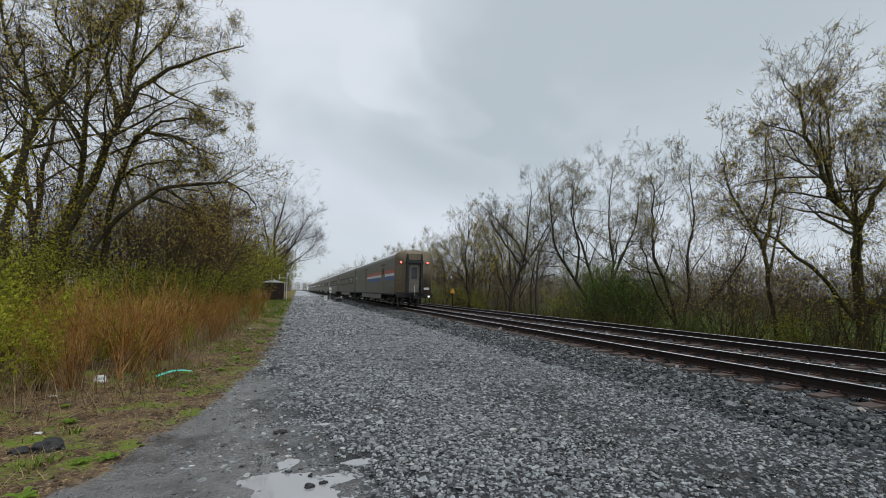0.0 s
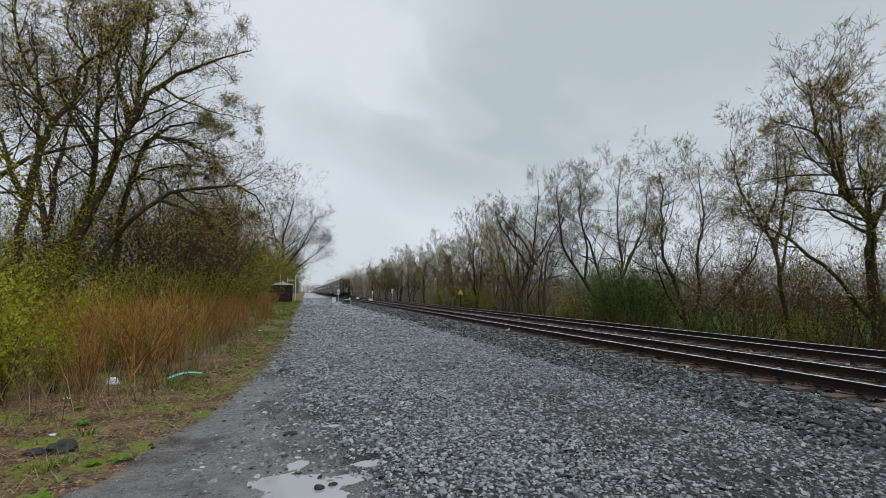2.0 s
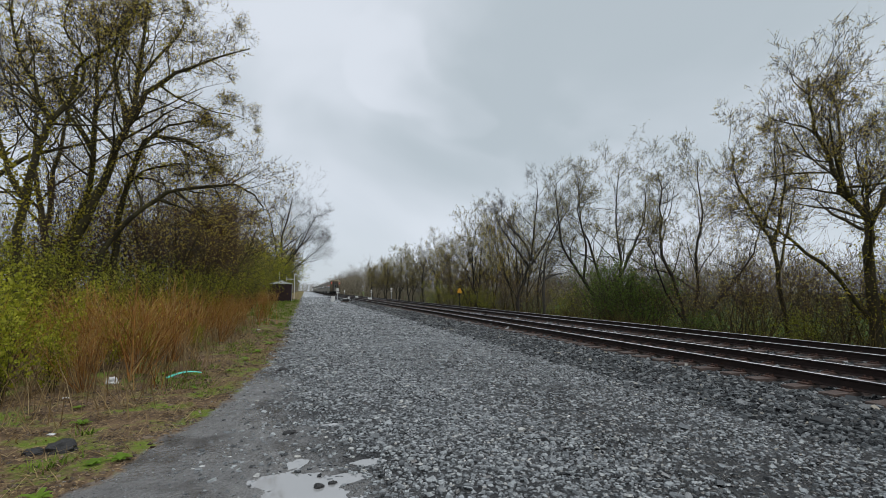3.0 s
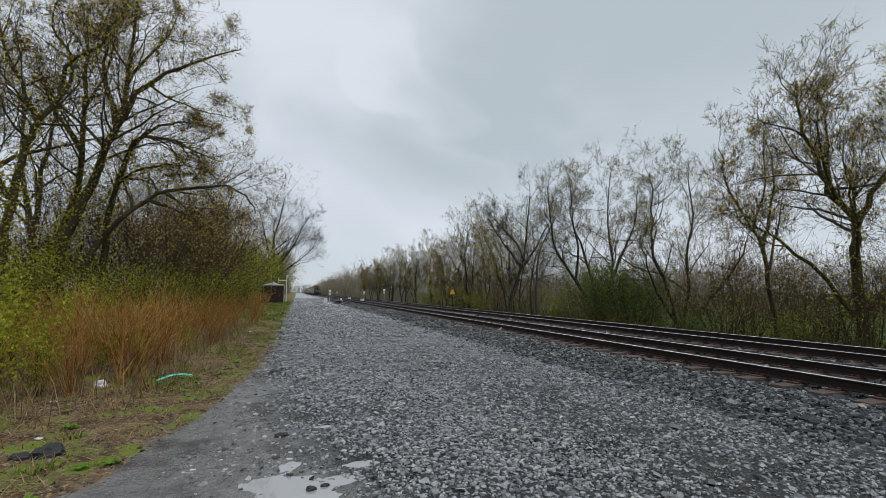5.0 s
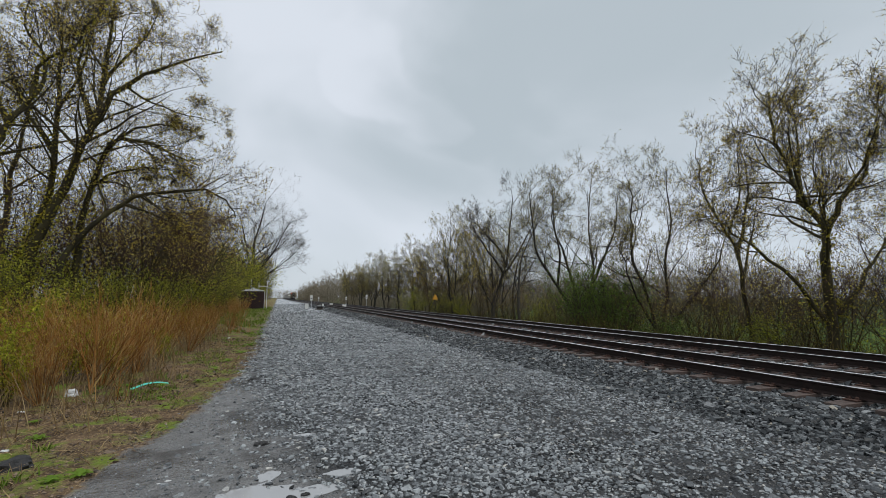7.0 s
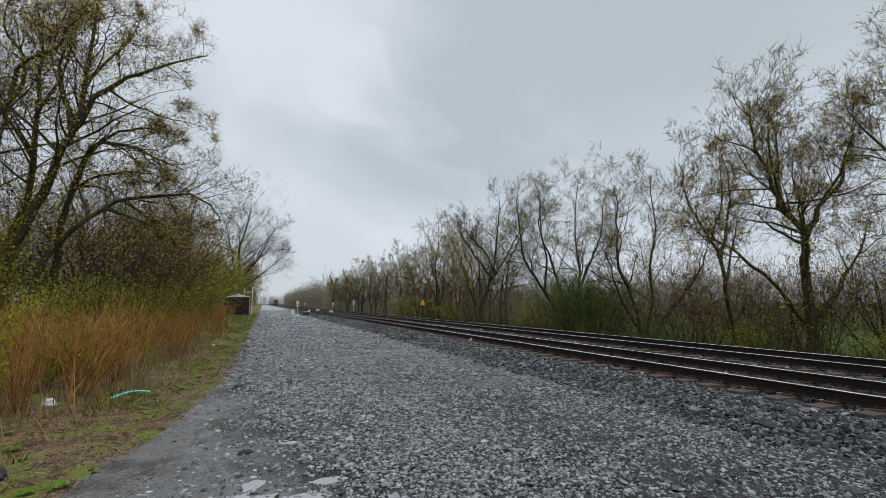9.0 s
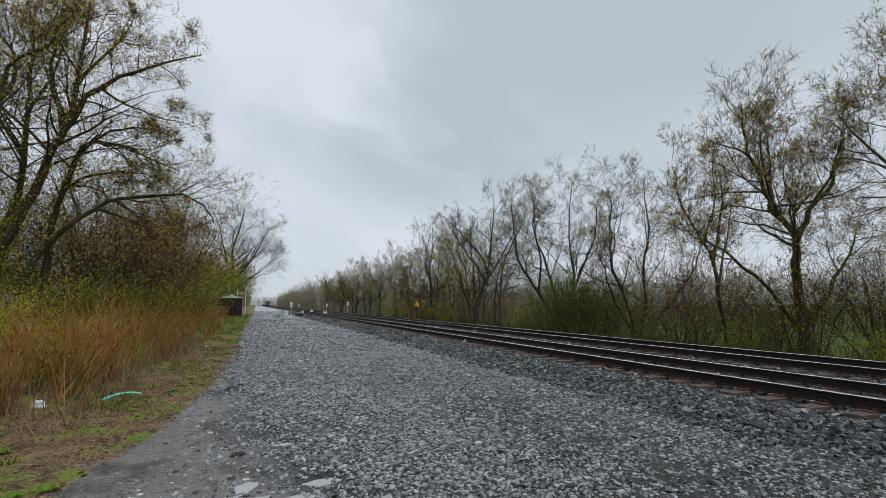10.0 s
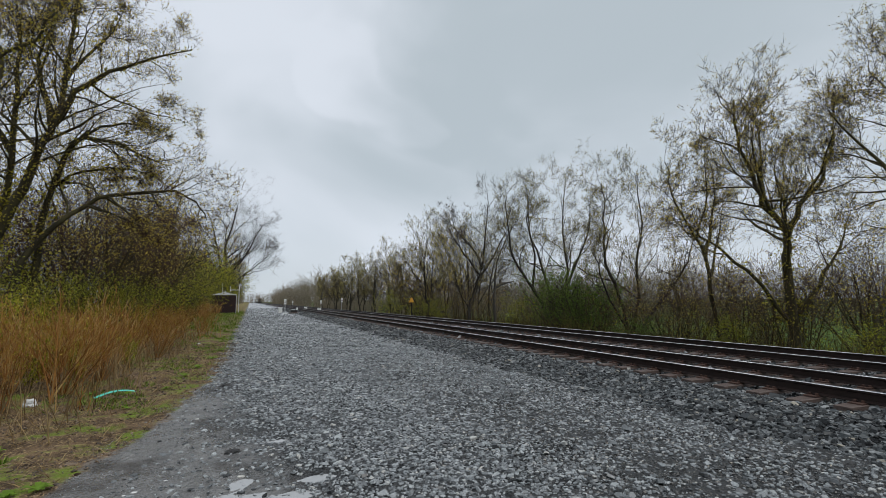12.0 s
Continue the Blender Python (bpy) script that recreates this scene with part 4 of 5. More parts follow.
# far side of the tracks, from the nearest on
dense = dict(kids=(14, 7, 5, 4), leaves=2.3, ratio=(0.26, 0.42), later=(0.4, 0.58), crook=0.22, spread=(0.5, 1.15), twig=0.36, fine=0.0085)
plant(101, 21.0, 5.9, [(-25, 66, 6.5, 0.25, 0), (-50, 78, 8.6, 0.14, 0.75), (40, 66, 7.5, 0.13, 0.8), (100, 78, 8.5, 0.12, 0.9), (-20, 60, 7.5, 0.13, 0.6)], "bud", RIGHT, "dark crooked tree with reddish buds, beyond the tracks", **dict(dense, kids=(13, 6, 5, 4)))
plant(102, 20.0, 9.6, [([(0, 0, -0.2), (1.1, 0, 1.6), (2.2, 0.2, 2.8), (3.6, 0.2, 3.6), (5.0, 0.3, 5.2)], 0.12)], "bud", RIGHT, "leaning mossy tree beyond the tracks", ivy=60, **dict(dense, kids=(7, 5, 4, 3), bare=0.35))
plant(103, 20.5, 11.8, [([(0, 0, -0.2), (-0.2, 0, 2.4), (-0.2, 0, 4.8), (0, 0, 5.8), (-0.8, 0.3, 7.0), (-1.1, 0.5, 8.2), (-1.8, 0.6, 10.0), (-2.1, 0.4, 11.4)], 0.22),
                        ([(0, 0, 5.7), (0.5, -0.3, 6.9), (1.5, -0.6, 8.1), (2.7, -0.6, 10.0), (3.2, -0.5, 11.6)], 0.13), ([(0, 0, 5.8), (-0.1, 0.8, 7.5), (0.4, 1.0, 9.5), (0.2, 1.2, 12.0)], 0.11),
                        ([(-0.2, 0, 2.0), (-1.7, 0.7, 4.2), (-3.0, 1.0, 5.2), (-4.0, 1.2, 5.8), (-4.5, 1.3, 7.0)], 0.09), ([(0.2, 0, 2.4), (1.9, -0.2, 4.2), (2.9, -0.3, 5.2), (4.0, -0.4, 7.0)], 0.10),
                        ([(-0.5, 0.2, 6.5), (-1.9, -0.2, 7.9), (-2.7, -0.6, 9.2), (-3.4, -0.6, 10.0)], 0.07), ([(0.8, -0.3, 7.3), (0.9, -1.2, 8.8), (0.9, -1.9, 11.0)], 0.07), ([(-0.2, 0.1, 3.6), (-0.9, -0.5, 5.2), (-1.9, -1.0, 6.6), (-2.4, -1.2, 8.4)], 0.08), ([(-0.1, 0, 4.4), (0.9, 0.6, 5.6), (1.6, 0.9, 7.4), (1.9, 1.0, 9.8)], 0.09)],
      "bud", RIGHT, "large spreading budding tree beyond the tracks", ivy=90, **dict(dense, bare=0.36, kids=(14, 7, 5, 3), ratio=(0.22, 0.36)))
plant(104, 21.2, 15.6, [([(0, 0, -0.2), (-0.3, 0, 2.6), (-0.7, 0, 5.1), (-1.5, 0.1, 6.7), (-2.5, 0.2, 8.3), (-2.8, 0.2, 9.8)], 0.13), ([(-0.7, 0, 5.0), (-0.1, 0.1, 6.8), (0.5, 0.2, 9.0), (0.2, 0.3, 11.0)], 0.09),
                        ([(-0.5, 0, 3.8), (0.9, 0.4, 6.5), (1.6, 0.5, 8.6)], 0.07), ([(-1.2, 0, 6.1), (-1.0, -0.5, 8.2), (-1.1, -0.7, 10.6)], 0.06)], "bud", RIGHT, "slender tree with yellow buds beyond the tracks", **dict(dense, bare=0.4, kids=(12, 6, 5, 3), leaves=2.8, ratio=(0.15, 0.27)))
plant(105, 21.0, 21.2, [([(0, 0, -0.2), (-0.4, 0, 2.6), (-1.2, 0.2, 4.6), (-1.5, 0.2, 6.6), (-1.2, 0.3, 8.6), (-1.4, 0.3, 10.2)], 0.14), ([(0, 0, -0.1), (0.3, -0.3, 2.4), (0.3, -0.5, 5.2), (0.7, -0.6, 7.6), (0.4, -0.8, 10.6)], 0.13),
                        ([(0, 0, 0.4), (1.3, -0.5, 2.4), (2.6, -1.0, 3.9), (3.4, -1.4, 5.4), (4.0, -1.6, 7.0)], 0.12), ([(0.2, 0, 0.6), (1.8, 0.2, 1.9), (3.2, 0.4, 3.1), (4.6, 0.4, 4.3)], 0.09), ([(-0.2, 0, 1.4), (-1.9, -0.4, 3.2), (-2.6, -0.5, 5.2), (-3.3, -0.5, 6.4)], 0.08)],
      "pale", RIGHT, "many-stemmed tree with spreading limbs beyond the tracks", **dict(dense, kids=(12, 6, 5, 3), ratio=(0.22, 0.38), bare=0.3))
plant(106, 21.0, 28.6, [([(0, 0, -0.2), (-1.0, 0, 2.6), (-2.0, 0.2, 4.4), (-3.2, 0.3, 6.2), (-3.6, 0.3, 8.4), (-3.9, 0.2, 10.8)], 0.16), ([(0, 0, -0.1), (-0.1, 0.4, 3.4), (-0.6, 0.6, 6.0), (-1.5, 0.8, 8.6), (-1.4, 0.9, 11.6)], 0.15),
                        ([(0.2, 0, -0.1), (0.7, -0.4, 3.2), (1.0, -0.5, 5.4), (0.5, -0.7, 8.0), (0.8, -0.9, 12.0)], 0.15), ([(0.8, -0.4, 3.8), (1.8, -0.6, 6.0), (2.9, -0.8, 8.4), (3.2, -0.9, 11.2)], 0.12), ([(-1.7, 0.2, 4.0), (-1.9, -0.5, 6.4), (-2.6, -0.7, 8.8), (-2.4, -0.8, 11.0)], 0.1), ([(1.3, -0.5, 4.9), (2.6, 0.4, 6.2), (4.2, 0.7, 7.6), (4.8, 0.8, 9.6)], 0.09)],
      "pale", RIGHT, "many-stemmed budding tree beyond the tracks", **dict(dense, kids=(12, 6, 5, 3), ratio=(0.2, 0.36), bare=0.38))
plant(107, 20.5, 36.5, [(30, 84, 12.0, 0.16, 0)], "pale", RIGHT, "thin budding tree beyond the tracks", **dense)
plant(108, 20.0, 41.0, [(0, 88, 7.0, 0.25, 0), (-70, 54, 7.5, 0.14, 0.9), (80, 58, 7.5, 0.14, 0.85), (170, 75, 8.0, 0.13, 0.98), (-30, 78, 7.5, 0.13, 0.98)], "bare", RIGHT, "bare grey tree with a spreading crown beyond the tracks", kids=(9, 7, 5, 3), leaves=0.2, ratio=(0.3, 0.5), fine=0.011)

# along the path
near = dict(dense, kids=(14, 7, 5, 3), ratio=(0.2, 0.36), twig=0.32, leaves=2.2, fine=0.0075)
plant(202, -8.5, 17.0, [([(0, 0, -0.2), (0.1, 0, 2.6), (0.3, 0, 5.0), (0.5, 0, 6.4), (0.6, 0, 7.0), (0.2, -0.2, 8.0), (-0.3, -0.3, 9.4), (-0.5, -0.2, 11.5)], 0.14), ([(0.6, 0, 6.9), (1.1, 0.2, 7.7), (1.3, 0.3, 8.5), (1.1, 0.5, 9.4), (0.6, 0.6, 10.3), (0.5, 0.7, 12.0)], 0.09),
                        ([(1.1, 0.2, 7.7), (1.3, 0.0, 8.7), (2.2, -0.2, 9.5), (2.7, -0.3, 10.4), (3.2, -0.2, 11.6)], 0.07), ([(0.1, 0, 4.4), (-0.9, 0.4, 6.4), (-1.6, 0.5, 9.0)], 0.07)],
      "bud", LEFT, "forked mossy tree beside the path", ivy=380, **dict(near, bare=0.4))
plant(203, -8.6, 20.0, [([(0, 0, -0.2), (0.5, 0, 3.5), (1.2, 0, 5.6), (1.5, 0, 6.9), (1.9, 0, 8.2), (2.0, 0.2, 10.2), (2.2, 0.2, 12.2), (2.1, 0.2, 14.2)], 0.20), ([(1.9, 0, 8.1), (2.5, -0.1, 9.3), (3.5, -0.2, 10.2), (4.8, -0.3, 11.0), (6.1, -0.3, 11.6)], 0.12),
                        ([(1.8, 0, 8.0), (1.2, 0.3, 10.2), (1.2, 0.4, 10.9), (1.4, 0.5, 12.6)], 0.10), ([(2.0, 0.1, 9.8), (3.0, 0.4, 11.6), (3.6, 0.5, 13.2)], 0.07), ([(2.9, -0.1, 9.7), (3.6, 0.5, 9.4), (4.8, 0.8, 9.2), (6.0, 0.8, 9.0)], 0.05)],
      "bud", LEFT, "large leaning tree hung with ivy beside the path", ivy=420, **dict(near, bare=0.35))
plant(204, -9.0, 20.4, [([(0, 0, -0.2), (0.4, 0, 3.4), (1.0, 0, 5.5), (0.95, 0.1, 9.3), (0.9, 0.1, 11.4), (0.6, 0.1, 13.2)], 0.16), ([(1.0, 0, 7.0), (-0.2, 0.3, 9.0), (-0.8, 0.3, 11.0)], 0.08), ([(1.0, 0, 8.6), (1.9, -0.4, 10.6), (2.2, -0.6, 12.6)], 0.06)],
      "bud", LEFT, "leaning mossy tree beside the path", ivy=380, **dict(near, bare=0.4))
plant(201, -7.2, 20.8, [([(0, 0, -0.2), (0.1, 0, 3.6), (0.2, 0, 5.2), (0.8, 0, 7.6), (2.0, -0.1, 7.8), (3.1, -0.2, 7.4), (4.0, -0.3, 7.0)], 0.14), ([(0.7, 0, 7.3), (1.6, 0.3, 8.5), (2.7, 0.4, 8.8), (3.8, 0.4, 8.6)], 0.07), ([(0.3, 0, 5.8), (1.3, -0.3, 6.5), (2.5, -0.4, 6.7), (3.7, -0.4, 6.5)], 0.06)],
      "bud", LEFT, "dark tree with long drooping boughs beside the path", ivy=300, **dict(near, bare=0.35, lift=0.0, ratio=(0.13, 0.24)))
plant(205, -7.8, 20.2, [([(0, 0, -0.2), (0.3, 0, 2.4), (0.7, 0, 3.6), (1.4, 0, 4.5), (2.5, 0, 5.5), (3.7, 0, 5.75), (4.9, 0, 6.0), (5.7, 0, 5.6), (6.1, 0, 4.9)], 0.13), ([(2.2, 0, 5.2), (3.2, 0.4, 4.9), (4.3, 0.6, 4.3)], 0.05)],
      "thicket", LEFT, "tree with a long arching bough beside the path", **dict(near, bare=0.4, lift=-0.02, leaves=0.8, ratio=(0.14, 0.26), fine=0.008))
plant(206, -12.5, 20.0, [(0, 85, 13, 0.2, 0), (60, 72, 8, 0.13, 0.3)], "bud", LEFT, "tall budding tree behind the brush")
plant(207, -10.8, 25.0, [(0, 86, 13.0, 0.2, 0), (60, 76, 8, 0.14, 0.35)], "bud", LEFT, "tall budding tree behind the brush")
plant(208, -4.6, 83.0, [(90, 84, 19.5, 0.34, 0), (90, 58, 12, 0.2, 0.25), (80, 40, 11, 0.16, 0.2), (-90, 70, 13, 0.18, 0.3)], "bare", LEFT, "tall bare tree that leans over the path behind the signal house", leaves=0.6, twig=1.0, fine=0.014, kids=(12, 8, 4, 3))

thick = dict(levels=2, kids=(8, 5, 4), segs=(5, 3, 2), sides=(4, 3, 3), bare=0.12, lift=0.03, twig=0.6, fine=0.008, crook=0.16)
BUSHES = []
for k, (looks, lab, lv) in enumerate((("thicket", "dense dark reddish thicket beside the path", 1.6), ("green", "bush in fresh yellow-green leaf", 3.4), ("thicket", "tangled brown thicket beside the path", 1.0), ("leafy", "bush in soft green leaf beyond the tracks", 4.0))):
    stems = [(a + 40 * k, 60 + 12 * ((a // 60) % 3), 5.2 - 0.5 * ((a // 60) % 3), 0.055, 0) for a in range(0, 360, 45)]
    BUSHES.append(plant(300 + k, *((-15, 34), (-18, 40), (-21, 46), (19.8, 26.5))[k], stems, looks, "thicket along the path", lab, "bush", "bush", leaves=lv, **thick))


def strew(kind, x, y, turn, size):
    z = float(height(x, y))
    return copy_thing(kind, pose(x, y, z, 0, 0, turn) @ Matrix.Scale(size, 4))


# thicket on the path's side
rb = random.Random(5)
for x, y, kind, s in ((-6.6, 24.5, 0, 1.15), (-6.0, 27.5, 2, 1.2), (-5.6, 31, 0, 1.35), (-6.4, 34.5, 2, 1.4), (-6.3, 39, 0, 1.3), (-6.8, 44, 2, 1.4), (-5.6, 49, 1, 1.1),
                      (-6.4, 55, 1, 1.25), (-6.9, 61, 1, 1.35), (-7.6, 68, 1, 1.5), (-6.8, 73, 1, 1.2), (-3.6, 81, 1, 1.2), (-6.6, 84, 1, 1.5), (-4.6, 90, 1, 1.3), (-4.6, 100, 1, 1.5), (-8.0, 23, 2, 0.8), (-9.0, 21, 0, 0.9),
                      (-10.5, 24, 0, 1.3), (-10, 31, 2, 1.5), (-10, 40, 0, 1.6), (-10, 52, 2, 1.7)):
    strew(BUSHES[kind], x, y, rb.uniform(0, 360), s)
# leafy scrub under the trees by the path
for x, y, s in ((-6.2, 17.5, 0.42), (-7.6, 15.5, 0.5), (-6.0, 20.5, 0.45), (-5.2, 23, 0.4), (-9.5, 17, 0.6), (-9.0, 13, 0.5), (-7.5, 12.2, 0.36), (-5.6, 27, 0.45), (-8.2, 19, 0.55), (-7.0, 22, 0.5), (-11, 16, 0.7), (-4.9, 34, 0.5), (-5.0, 40, 0.6), (-5.5, 24.6, 0.5), (-5.0, 30, 0.55), (-5.6, 21.5, 0.42), (-4.6, 45, 0.6)):
    strew(BUSHES[1], x, y, rb.uniform(0, 360), s)
# green scrub between the trees on the far side
for x, y, s in ((18.8, 22.2, 0.8), (19.2, 24.0, 0.85), (18.7, 25.4, 0.75), (20.5, 23.0, 0.8), (17.4, 16.8, 0.35)):
    strew(BUSHES[3], x, y, rb.uniform(0, 360), s)
for x, y, s in ((17.2, 7.6, 0.35), (19.0, 13.5, 0.42), (21, 33, 0.6), (19, 47, 0.6), (20, 56, 0.7), (19, 64, 0.8)):
    strew(BUSHES[1], x, y, rb.uniform(0, 360), s)
for x, y, s in ((20, 17.5, 0.85), (19.0, 15.6, 0.6), (19.5, 19.5, 0.7), (22, 14, 0.8), (19.4, 12.6, 0.5), (22, 9, 0.9), (21.6, 12.4, 0.85), (24, 11, 1.1), (23, 16, 0.9), (25, 20, 1.1), (20.5, 30.5, 0.7), (21, 39, 0.8), (20, 44, 0.9), (19.5, 52, 1.0), (21, 60, 1.2)):
    strew(BUSHES[2], x, y, rb.uniform(0, 360), s)

# rows of trees that go on down the line
mid = dict(levels=2, leaf_size=0.075, kids=(13, 8, 6), segs=(6, 3, 2), sides=(4, 3, 3), bare=0.25, ratio=(0.26, 0.46), twig=0.75, fine=0.013, lift=0.06)
ROW = [plant(400 + k, 26 + 2 * k, 52 + 5 * k, stems, looks, "trees that line the track further on", lab, leaves=lv, **mid) for k, (stems, looks, lab, lv) in enumerate((
    ([(0, 87, 12, 0.17, 0), (100, 66, 8, 0.1, 0.2)], "pale", "budding tree in the line-side wood", 1.8),
    ([(-40, 82, 13, 0.17, 0), (120, 68, 9, 0.11, 0.15)], "bud", "tall yellowish tree in the line-side wood", 1.5),
    ([(60, 86, 11.5, 0.16, 0), (-100, 66, 8, 0.1, 0.25)], "bare", "bare brown tree in the line-side wood", 0.3)))]
rr = random.Random(11)
y = 44.0
while y < 150:
    for dx in (0, 5):
        strew(ROW[rr.randrange(3)], 20.5 + dx + rr.uniform(-1.5, 1.5), y + rr.uniform(-1.5, 1.5), rr.uniform(0, 360), rr.uniform(0.75, 1.02))
    y += 6.0
y = 88.0
while y < 150:
    for dx in (0, 6):
        strew(ROW[rr.randrange(3)], -5.2 - dx + rr.uniform(-1.0, 1.0), y + rr.uniform(-1.5, 1.5), rr.uniform(0, 360), rr.uniform(0.8, 1.1))
    y += 8
for x, y, s in ((-6.8, 29, 0.62), (-6.5, 33.5, 0.68), (-7.5, 37, 0.75), (-7.2, 42, 0.8), (-8, 47, 0.85), (-11, 36, 1.0), (-12, 45, 1.1), (-8.5, 58, 0.9), (-9, 66, 1.0)):
    strew(ROW[rr.randrange(3)], x, y, rr.uniform(0, 360), s)


def far_wood(name, seed, spots, label, fine=0.03, kids=(10, 4), thick=0.14):
    """A distant wood: many thin trees in one mass, haze put into their colour."""
    w = Wood(seed)
    r = w.r
    cfg = dict(CFG, levels=1, kids=kids, segs=(3, 1), sides=(3, 3), bare=0.05, twig=1.5, fine=fine, leaves=0, crook=0.1, lift=0.1)
    for x, y, h in spots:
        w.limb(np.array([x, y, float(height(x, y)) - 0.2]), aim(r.uniform(0, 360), r.uniform(80, 89)), h, thick, 0, cfg)
    base = new(name)
    tagged(base, label, "woods", kind="stuff")
    mesh_ob("stems", *w.tubes(), M_TWIG_HAZE, base, True, kind="stuff")
    mesh_ob("branches", *w.crown(), M_TWIG_HAZE, base, kind="stuff")


rf = np.random.RandomState(9)
line = [(20 + rf.uniform(0, 14), yy + rf.uniform(-3, 3), rf.uniform(9, 13)) for yy in np.arange(150, 520, 0.8)]
line += [(-6.5 - rf.uniform(0, 12), yy + rf.uniform(-3, 3), rf.uniform(8, 12)) for yy in np.arange(150, 520, 1.6)]
line += [(rf.uniform(-30, 50), yy, rf.uniform(9, 13)) for yy in np.arange(640, 760, 0.6)]
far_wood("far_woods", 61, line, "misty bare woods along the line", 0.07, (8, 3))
back = [(62 + 26 * rf.uniform() ** 2 + 0.04 * yy, yy + rf.uniform(-3, 3), rf.uniform(5, 7.6)) for yy in np.arange(-40, 150, 0.22)]
back += [(34 + 26 * rf.uniform(), yy + rf.uniform(-3, 3), rf.uniform(6, 9)) for yy in np.arange(38, 150, 0.4)]
back += [(22 + 14 * rf.uniform(), yy + rf.uniform(-2, 2), rf.uniform(2.5, 5.5)) for yy in np.arange(46, 170, 0.35)]
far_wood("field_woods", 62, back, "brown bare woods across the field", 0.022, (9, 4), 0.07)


# ---- brush, grass and litter on the verge ----
def blades(name, mat, spots, hgt, wide, lean, seed, parent=None, label=""):
    """Thin upright blades: a tapered three-sided stalk each."""
    r = np.random.RandomState(seed)
    spots = np.asarray(spots)
    n = len(spots)
    z = height(spots[:, 0], spots[:, 1]) - 0.02
    h = hgt * r.uniform(0.45, 1.15, n) * spots[:, 2]
    a = np.stack([spots[:, 0], spots[:, 1], z], 1)
    off = r.normal(0, lean, (n, 2)) * h[:, None]
    m = a + np.stack([off[:, 0] * 0.4, off[:, 1] * 0.4, h * 0.55], 1)
    b = a + np.stack([off[:, 0], off[:, 1], h], 1)
    w = wide * r.uniform(0.6, 1.3, n)[:, None]
    th = r.uniform(0, 6.28, n)
    d = np.stack([np.cos(th), np.sin(th), th * 0], 1) * w
    e = np.stack([-np.sin(th), np.cos(th), th * 0], 1) * w
    v = np.stack([a - d, a + d, a + e, m - d * 0.7, m + d * 0.7, m + e * 0.7, b], 1)
    t = np.array([(0, 1, 4), (0, 4, 3), (1, 2, 5), (1, 5, 4), (2, 0, 3), (2, 3, 5), (3, 4, 6), (4, 5, 6), (5, 3, 6)])
    f = (np.arange(n)[:, None, None] * 7 + t[None]).reshape(-1, 3)
    ob = mesh_ob(name, v.reshape(-1, 3), f, mat, parent)
    return tagged(ob, label, "grass", kind="stuff")


def clumps(seed, n, x0, x1, y0, y1, per, spread, keep):
    r = np.random.RandomState(seed)
    cx, cy = r.uniform(x0, x1, n), r.uniform(y0, y1, n)
    ok = keep(cx, cy)
    cx, cy = cx[ok], cy[ok]
    s = r.uniform(0.6, 1.15, len(cx))
    i = np.repeat(np.arange(len(cx)), per)
    return np.stack([cx[i] + r.normal(0, spread, len(i)), cy[i] + r.normal(0, spread, len(i)), s[i]], 1)


def verge_depth(x, y):
    return -0.45 - 3.6 * np.exp(-y / 5.3) - x


brush = clumps(71, 300, -11, -1.5, 9.5, 32, 9, 0.25, lambda x, y: (verge_depth(x, y) > 1.5 + 0.5 * waves(x, y, 51, 4)) & (waves(x, y, 52, 3) > 0.0))
blades("dry_brush", M_BRUSH, brush, 1.3, 0.008, 0.28, 72, None, "dense orange-brown dry stalks beside the path")
weeds = clumps(73, 420, -9, -2.2, 7.5, 24, 8, 0.25, lambda x, y: verge_depth(x, y) > 1.1)
blades("straw_weeds", M_STRAW, weeds, 0.9, 0.007, 0.35, 74, None, "pale dry weed stalks")
grass = clumps(75, 5200, -6, 0.2, 4, 40, 7, 0.05, lambda x, y: (verge_depth(x, y) > 0.15) & (verge_depth(x, y) < 2.5) & (waves(x, y, 55, 1.8) > 0.1 + 0.5 * ramp(-y, -10, -7)))
blades("verge_grass", M_GRASS, grass, 0.11, 0.011, 0.6, 76, None, "short fresh green grass tufts")
litter = clumps(77, 2200, -6, 0.1, 3.8, 22, 5, 0.12, lambda x, y: verge_depth(x, y) > 0.1)
blades("dead_straw", M_STRAW, litter, 0.12, 0.007, 2.2, 78, None, "flattened dead straw")
far_verge = clumps(81, 1300, -7, -0.1, 30, 90, 6, 0.15, lambda x, y: verge_depth(x, y) > 0.3)
blades("far_verge_grass", M_GRASS, far_verge, 0.3, 0.014, 0.5, 82, None, "longer green grass on the verge by the signal house")
scrub = clumps(83, 2600, 15.8, 24, 3, 60, 6, 0.3, lambda x, y: (waves(x, y, 63, 7) > -0.35) & ((y < 28) | (x > 18.5)))
blades("bank_scrub", M_SCRUB, scrub, 1.8, 0.012, 0.35, 84, None, "tall olive-yellow weeds under the trees")
rough_grass = clumps(79, 1500, 15, 21, 4, 60, 6, 0.2, lambda x, y: waves(x, y, 57, 4) > -0.6)
blades("bank_grass", M_SCRUB, rough_grass, 0.45, 0.012, 0.5, 80, None, "rough olive grass on the bank beyond the tracks")


# ---- brush plants and litter ----
def on_verge(x, y, r):
    d = verge_depth(x, y)
    return (d > -0.1) & (d < 3.5) & (waves(x, y, 59, 1.4) + r.normal(0, 0.5, len(x)) > -0.1)


